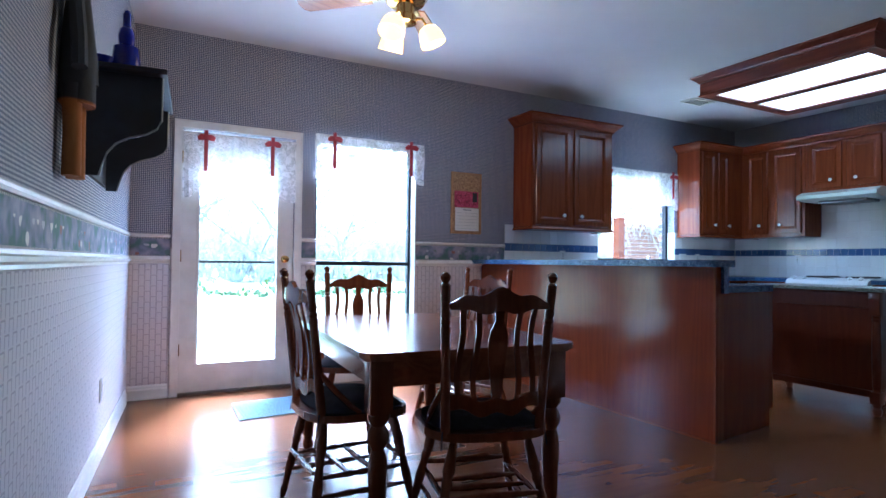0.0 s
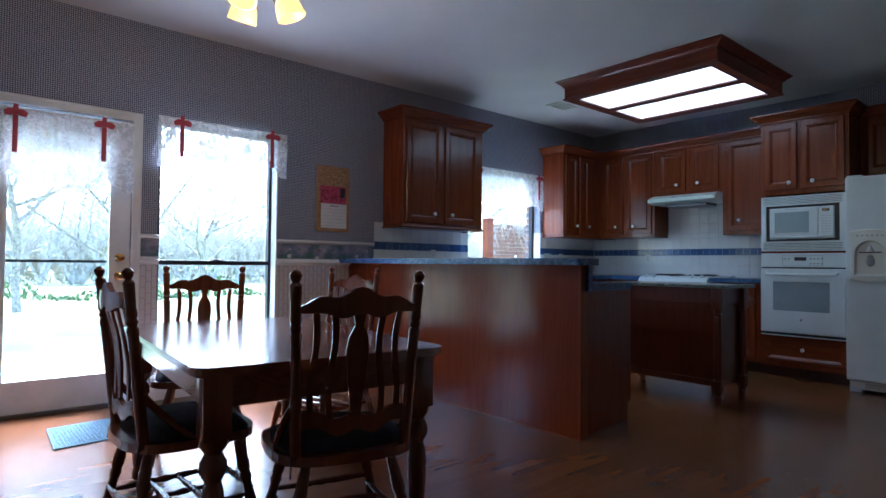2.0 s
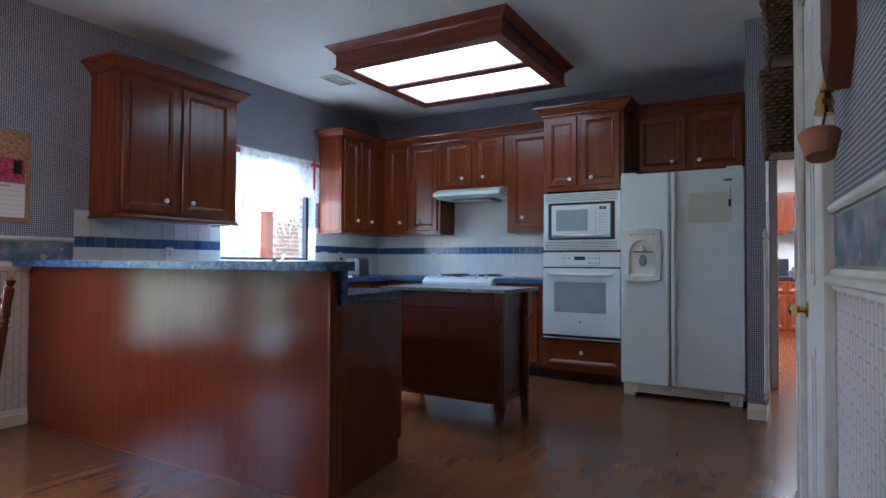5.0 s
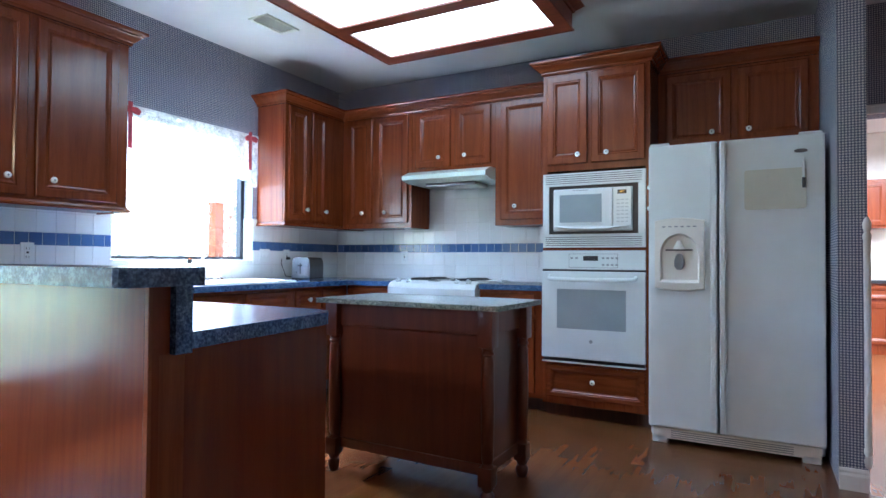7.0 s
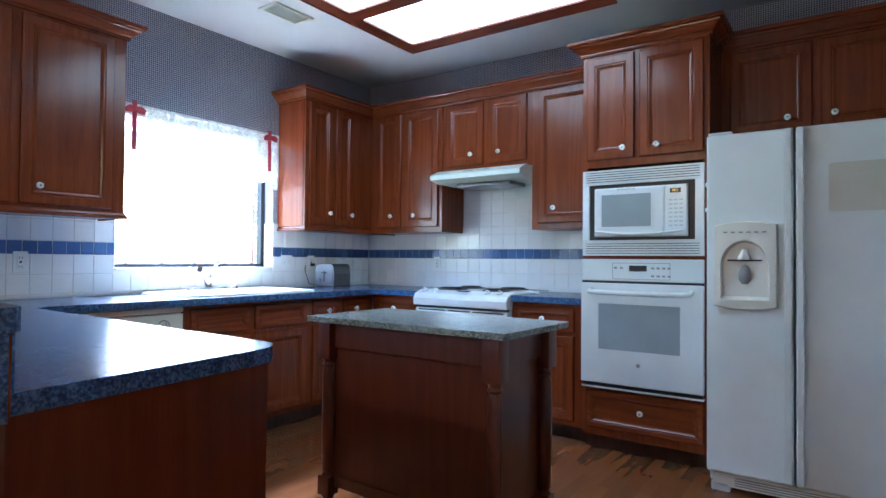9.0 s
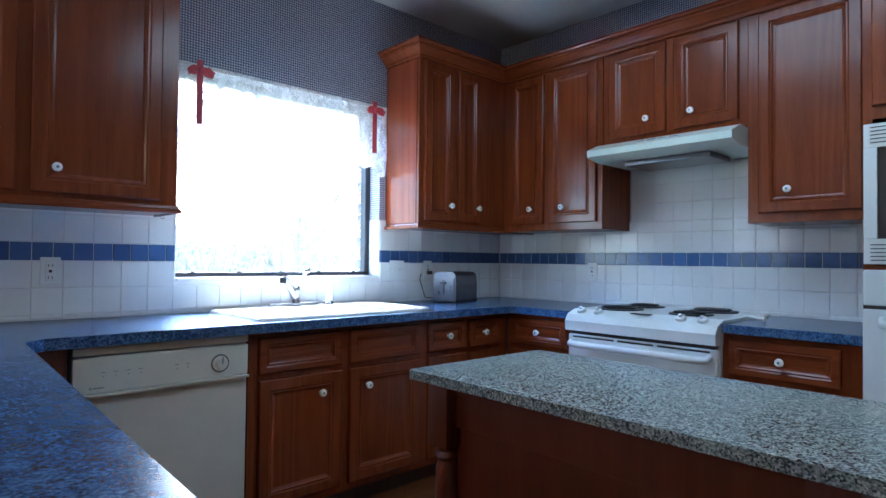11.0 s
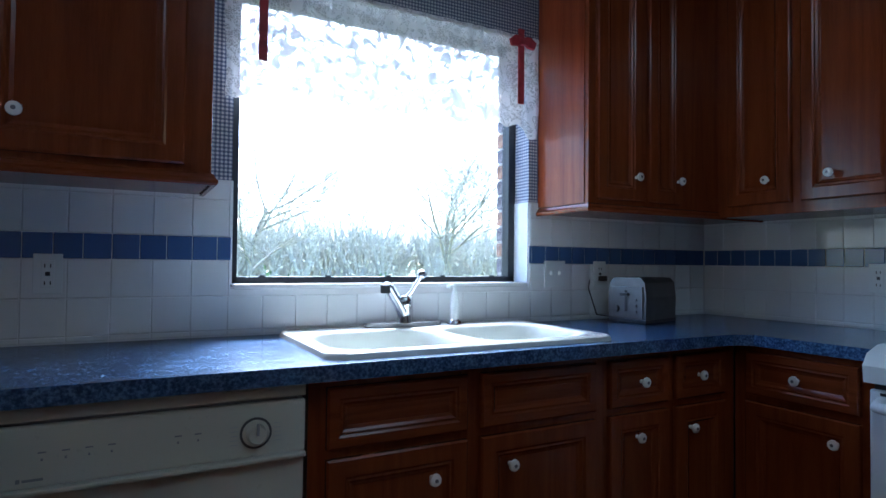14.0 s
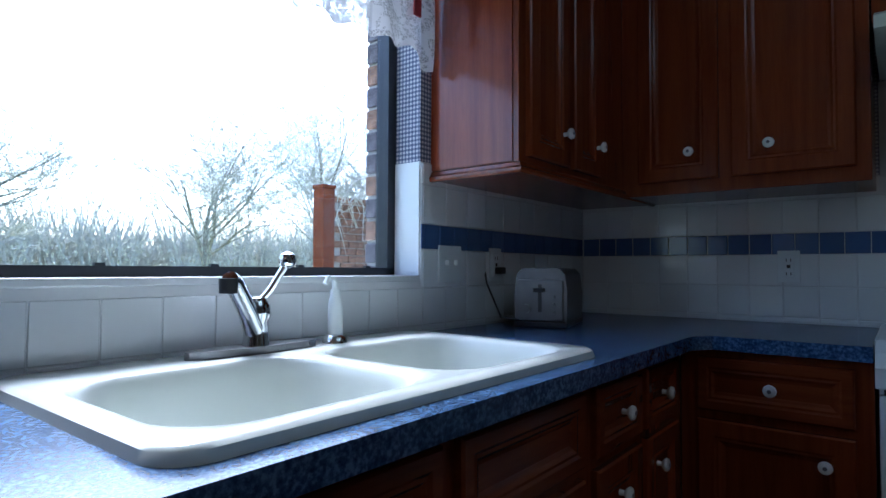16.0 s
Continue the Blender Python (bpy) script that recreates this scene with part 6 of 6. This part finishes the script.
# ---- far room ----
def far_room():
    d = thing("desk_cabinet", pose(10.8, 1.1, 0, 0, 0, -90), "wooden cabinets with a dark counter in the far room", "cabinet")
    part("base_body", boxes((0, 1.6, -0.6, -0.002, 0.0, 0.85)), CHERRY, d)
    for k in range(4):
        cab_door(d, 0.03 + k * 0.39, 0.12, 0.36, 0.50, -0.6, None)
        cab_door(d, 0.03 + k * 0.39, 0.66, 0.36, 0.16, -0.6, None, CHERRY_X, "drawer", True)
    part("desk_top", boxes((-0.02, 1.62, -0.63, -0.002, 0.85, 0.89, 0.004)), BLACK, d)
    part("upper_body", boxes((0, 1.6, -0.33, -0.002, 1.53, 2.14)), CHERRY, d)
    for k in range(4):
        cab_door(d, 0.03 + k * 0.39, 1.56, 0.36, 0.55, -0.33, None)
    s = thing("speaker", pose(10.55, 0.35, 0.89), "black desktop speaker on the far counter", "speaker")
    part("cabinet_box", boxes((-0.08, 0.08, -0.08, 0.08, 0, 0.26, 0.008)), BLACK, s)
    structure("wainscot", boxes((7.0, 10.8, -1.72, -1.70, 0, 0.86)), OAK, "light wooden wainscot in the far room")
    structure("wall_far_south", boxes((E + 0.16, 10.8, -1.86, -1.72, 0, H)), CREAM, "off-white far room wall")
    structure("wainscot_cap", boxes((7.0, 10.8, -1.73, -1.69, 0.86, 0.90)), CHERRY_X, "brown wainscot cap rail")
    structure("baseboard", boxes((7.0, 10.8, -1.70, -1.685, 0, 0.10)), WHITE, "white painted baseboard")


far_room()

# ---- outdoors ----
GRASS = Nodes("lawn", 0.95)
gv = GRASS.coords(world=True)
GRASS.set("Base Color", GRASS.ramp(GRASS.math("MULTIPLY_ADD", GRASS.noise(gv, 30, 5, 0.7), 0.5, GRASS.math("MULTIPLY", GRASS.noise(gv, 0.5, 4), 0.5)), [(0.35, (0.12, 0.16, 0.07)), (0.5, (0.25, 0.28, 0.14)), (0.65, (0.42, 0.40, 0.28))]))
# BARK, TWIG and BRUSH are lightened: the outdoor haze sits in their colour
BARK = plain("haze_paled_bark", (0.36, 0.34, 0.28), 0.9, vary=0.3, scale=12)
TWIG = plain("haze_paled_twigs", (0.50, 0.48, 0.41), 0.9, vary=0.2, scale=3)
BRUSH = plain("haze_paled_foliage", (0.60, 0.58, 0.44), 0.9, vary=0.25, scale=4)
PLANTGREEN = plain("garden_green", (0.14, 0.21, 0.08), 0.8, vary=0.3, scale=3)
BRICK = plain("red_brown_brick", (0.30, 0.17, 0.11), 0.85, vary=0.3, scale=30)
BRICKDARK = plain("blue_grey_brick", (0.15, 0.13, 0.14), 0.85, vary=0.3, scale=30)
MORTAR = plain("mortar", (0.42, 0.40, 0.37), 0.9)


def outdoors():
    structure("ground", boxes((-300, 300, N + 0.16, 600, -0.9, -0.35)), GRASS.mat, "mown lawn behind the house")
    structure("ground_shelter", boxes((-300, -3, -300, N + 0.16, -0.9, -0.35)), GRASS.mat, "lawn beside the house")
    structure("patio", boxes((-3, 4, N + 0.16, N + 2.6, -0.35, -0.10)), GROUT, "pale concrete patio slab")

    def tree(x, y, h, seed, label):
        rnd = random.Random(seed)
        t = thing("bare_tree", pose(x, y, -0.35), label, "tree", "bare winter trees")
        bm, tw = bmesh.new(), bmesh.new()

        def limb(p, d, length, r, depth):
            n = 5
            pts, rad = [p], [r]
            q, dd = p.copy(), d.copy()
            for k in range(n):
                dd = (dd + Vector((rnd.uniform(-1, 1), rnd.uniform(-1, 1), rnd.uniform(-0.3, 0.7))) * 0.16).normalized()
                q = q + dd * (length / n)
                pts.append(q.copy()), rad.append(r * (1 - 0.5 * (k + 1) / n))
            tube(bm if depth < 3 else tw, pts, r, 6 if depth < 2 else 3, rad)
            if depth >= 5:
                return
            kids = (9, 6, 5, 4, 3)[depth]
            for k in range(kids):
                u = 0.3 + 0.7 * (k + rnd.random()) / kids
                i = min(n - 1, int(u * n))
                a = pts[i].lerp(pts[i + 1], u * n - i) if u < 1 else pts[-1]
                side = Vector((rnd.uniform(-1, 1), rnd.uniform(-1, 1), rnd.uniform(-0.25, 0.6))).normalized()
                limb(a, (dd * 0.5 + side * 0.9).normalized(), length * (rnd.uniform(0.62, 0.95) if depth == 0 else rnd.uniform(0.48, 0.74)), max(rad[i] * 0.58, 0.008), depth + 1)
        limb(Vector((0, 0, 0)), Vector((0, 0, 1)), h * 0.50, h * 0.015, 0)
        part("trunk", bm, BARK, t, "tapered trunk with bare limbs")
        part("crown", tw, TWIG, t, "fine bare twigs")

    for k, (x, y, h) in enumerate(((13.6, 20.9, 6.9), (19.2, 22.0, 8.6), (3.2, 15.5, 6.5), (1.0, 19.0, 8.0), (-1.8, 15.0, 7.5), (7.2, 24.0, 7.0), (27, 30, 9))):
        tree(x, y, h, 10 + k, "bare winter tree with fine haze-paled twigs on the lawn")
    # far woods: thin crooked stems and brush, beyond counting
    rnd = random.Random(5)
    bm = bmesh.new()
    for k in range(620):
        x = rnd.uniform(-40, 70)
        y = rnd.uniform(38, 55)
        h = rnd.uniform(3.6, 6.4)
        p = Vector((x, y, -0.35))
        for s in range(9):
            a = rnd.uniform(0, 6.28)
            q = p + Vector((math.cos(a) * h * 0.35, math.sin(a) * 0.6, h * rnd.uniform(0.6, 1.0)))
            mid = p.lerp(q, 0.5) + Vector((rnd.uniform(-0.3, 0.3), 0, 0.2))
            tube(bm, [p, mid, q], 0.03, 3, [0.08, 0.055, 0.025])
            for w in range(6):
                e = mid + Vector((rnd.uniform(-0.8, 0.8), rnd.uniform(-0.3, 0.3), rnd.uniform(0.1, 1.0)))
                tube(bm, [mid, e], 0.02, 3, [0.035, 0.015])
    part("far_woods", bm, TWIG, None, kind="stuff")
    tagged(bpy.data.objects["far_woods"], "hazy belt of bare woods beyond the lawn", "woods")
    bm = bmesh.new()
    for k in range(80000):
        c = rnd.uniform(0, 1)
        x = rnd.uniform(-40, 70)
        y = rnd.uniform(36, 50)
        z = -0.35 + rnd.random() ** 1.35 * (6.0 + 0.5 * math.sin(x * 0.35) + 0.5 * math.sin(x * 0.9 + 1) + 0.3 * math.sin(x * 2.3))
        s = rnd.uniform(0.05, 0.15)
        m = pose(x, y, z, rnd.uniform(0, 180), rnd.uniform(0, 180), rnd.uniform(0, 180))
        vs = [bm.verts.new(m @ Vector(q)) for q in ((-s, 0, 0), (s * 0.3, s * 0.3, 0), (s, 0, s * 0.3), (0, -s * 0.28, 0.04))]
        bm.faces.new(vs[:3]), bm.faces.new((vs[0], vs[2], vs[3]))
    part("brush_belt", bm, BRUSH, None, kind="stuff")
    tagged(bpy.data.objects["brush_belt"], "low grey-green brush, paled by haze, along the edge of the lawn", "brush")
    bm = bmesh.new()
    for k in range(1300):
        x = rnd.uniform(-5, 14)
        y, z = 24 + rnd.gauss(0, 0.6) + math.sin(x), -0.35 + abs(rnd.gauss(0, 0.22)) * (1.1 + math.sin(x * 1.7))
        s = rnd.uniform(0.06, 0.16)
        m = pose(x, y, z, rnd.uniform(0, 180), rnd.uniform(0, 180), rnd.uniform(0, 180))
        vs = [bm.verts.new(m @ Vector(q)) for q in ((-s, 0, 0), (0, s * 0.6, 0), (s, 0, 0), (0, -s * 0.6, 0))]
        bm.faces.new(vs)
    part("garden_plants", bm, PLANTGREEN, None, kind="stuff")
    tagged(bpy.data.objects["garden_plants"], "low green plants at the far edge of the lawn", "plants")
    # brick jamb outside the sink window and the brick wing beyond it
    j = structure("brick_jamb", boxes((5.06, 5.08, N + 0.16, N + 0.208, 0.9, 2.3)), MORTAR, "brick jamb outside the sink window")
    me = [None, None]
    for k in range(18):
        bm = boxes((-0.010, 0.010, -0.023, 0.023, -0.030, 0.030, 0.003))
        red = k % 5 in (1, 4)
        if me[red] is None:
            ob = part("brick", bm, BRICK if red else BRICKDARK, j)
            me[red] = ob.data
        else:
            bm.free()
            ob = new("brick", me[red])
            ob.parent = j
        ob.matrix_basis = pose(5.060, N + 0.184, 0.94 + k * 0.071)
    w = structure("brick_wing", boxes((7.62, 11.0, 8.0, 8.2, -0.35, 1.84)), MORTAR, "brick garden wall beyond the sink window")
    bm = bmesh.new()
    for r in range(29):
        for k in range(16):
            x = 7.62 + 0.11 + k * 0.21 + (0.105 if r % 2 else 0)
            box(bm, x - 0.10, x + 0.10, 7.985, 8.0, -0.33 + r * 0.075, -0.33 + r * 0.075 + 0.064)
    part("bricks", bm, BRICK, w, kind="stuff")
    p = thing("porch_post", pose(7.52, 8.0, -0.35), "red-brown wooden post at the end of the garden wall", "post")
    part("post_shaft", boxes((-0.075, 0.075, -0.075, 0.075, 0, 2.24, 0.01)), CHERRY, p)
    part("post_cap", boxes((-0.085, 0.085, -0.085, 0.085, 2.24, 2.28, 0.01)), CHERRY, p)
    v = thing("dry_vine", pose(8.1, 7.9, 1.2), "tangle of dry bare vine hanging over the garden wall", "vine")
    bm = bmesh.new()
    for k in range(150):
        a = Vector((rnd.uniform(-0.5, 1.6), rnd.uniform(-0.2, 0.1), 0.70 + rnd.uniform(-0.05, 0.2)))
        pts = [a]
        for s in range(5):
            a = a + Vector((rnd.uniform(-0.18, 0.14), rnd.uniform(-0.06, 0.03), rnd.uniform(-0.24, 0.10)))
            pts.append(a)
        tube(bm, pts, 0.008, 3, [0.009, 0.008, 0.007, 0.006, 0.005, 0.003])
    part("stems", bm, TWIG, v)


outdoors()


# ---- wall tiles and floor boards ----
def tile_wall(parent, m, u0, u1, blocked=()):
    """Square white tiles with a row of small blue ones, laid over local x from u0 to u1."""
    rows = [(0.919, 0.936, 0.1115, 0), (0.936, 1.048, 0.1115, 0), (1.048, 1.164, 0.1115, 0), (1.164, 1.241, 0.0745, 1), (1.241, 1.361, 0.1115, 0), (1.361, 1.425, 0.1115, 2)]
    if blocked and blocked[0] == "stove":
        rows += [(1.425, 1.535, 0.1115, 3), (1.535, 1.645, 0.1115, 3), (1.645, 1.745, 0.1115, 3)]
    cache = {}
    g = 0.0012
    for z0, z1, w, kind in rows:
        k = 0
        x = u0
        while x < u1 - 0.01:
            xe = min(x + w, u1)
            parts_ = [(x, xe)]
            skip = False
            if blocked and blocked[0] != "stove":
                bx0, bx1, bz = blocked
                if z1 > bz + 0.001:
                    if x >= bx0 - 0.001 and xe <= bx1 + 0.001:
                        skip = True
                    elif x < bx0 < xe:
                        parts_ = [(x, bx0)]
                    elif x < bx1 < xe:
                        parts_ = [(bx1, xe)]
            if kind == 3 and not (2.79 < -x + 0 + STOVE_Y < 3.57):
                skip = True
            if not skip:
                for a, b in parts_:
                    zz0, zz1 = z0, z1
                    if blocked and blocked[0] != "stove" and z0 < blocked[2] < z1 and b > blocked[0] and a < blocked[1]:
                        zz1 = blocked[2]
                    key = (round(b - a, 4), round(zz1 - zz0, 4), kind == 1)
                    if b - a < 0.008 or zz1 - zz0 < 0.006:
                        continue
                    if key not in cache:
                        ww, hh = (b - a) / 2 - g, (zz1 - zz0) / 2 - g
                        bm = bmesh.new()
                        lo = [bm.verts.new(q) for q in ((-ww, 0, -hh), (ww, 0, -hh), (ww, 0, hh), (-ww, 0, hh))]
                        c = 0.0014
                        hi = [bm.verts.new(q) for q in ((-ww + c, -0.0030, -hh + c), (ww - c, -0.0030, -hh + c), (ww - c, -0.0030, hh - c), (-ww + c, -0.0030, hh - c))]
                        for i in range(4):
                            bm.faces.new((lo[i], lo[(i + 1) % 4], hi[(i + 1) % 4], hi[i]))
                        bm.faces.new(hi)
                        ob = part("tile", bm, TILEBLUE if kind == 1 else TILE, parent)
                        cache[key] = ob.data
                    else:
                        ob = new("tile", cache[key])
                        ob.parent = parent
                    ob.matrix_basis = m @ pose((a + b) / 2, -0.0045, (zz0 + zz1) / 2)
            x = xe
            k += 1


STOVE_Y = N
bn = structure("backsplash_north", boxes((2.63, 3.865, N - 0.0045, N - 0.0005, 0.915, 1.428), (5.075, 6.195, N - 0.0045, N - 0.0005, 0.915, 1.428), (3.865, 5.075, N - 0.0045, N - 0.0005, 0.915, 1.070)), GROUT, "glazed white tile backsplash with a blue tile row")
tile_wall(bn, pose(0, N, 0), 2.63, 6.19, (3.865, 5.075, 1.070))
be = structure("backsplash_east", boxes((E - 0.0045, E - 0.0005, 2.257, N - 0.005, 0.915, 1.428), (E - 0.0045, E - 0.0005, 2.79, 3.57, 1.428, 1.745)), GROUT, "glazed white tile backsplash behind the stove")
tile_wall(be, EX(N), 0.01, N - 2.258, ("stove",))
br = structure("backsplash_reveal", boxes((5.0705, 5.0745, N, N + 0.098, 1.086, 1.428), (3.8655, 3.8695, N, N + 0.098, 1.086, 1.428)), TILE, "tiled sides of the sink window opening")


def boards():
    """Laminate boards, laid along x."""
    w, l = 0.19, 1.2
    cache = {}
    rnd = random.Random(3)
    floor = structure("floor", boxes((-3, 11.2, -4.2, N + 0.16, -0.012, -0.0105)), FLOOR, "red-brown wood laminate floor")
    far = bmesh.new()
    y = -2.7
    row = 0
    while y < N + 0.05:
        x = -1.4 - rnd.random() * l
        while x < 11:
            xe, near = x + l, (-1.4 < x < 6.2) and y > -0.2
            c = 0.0
            if near:
                if "b" not in cache:
                    bm = boxes((c, l - c, c, w - c, -0.010, 0.0))
                    ob = part("board", bm, FLOOR, floor)
                    cache["b"] = ob.data
                else:
                    ob = new("board", cache["b"])
                    ob.parent = floor
                ob.matrix_basis = pose(x, y, 0)
            else:
                box(far, x + c, xe - c, y + c, y + w - c, -0.010, 0.0)
            x = xe
        y += w
        row += 1
    part("far_boards", far, FLOOR, floor, kind="stuff")


boards()
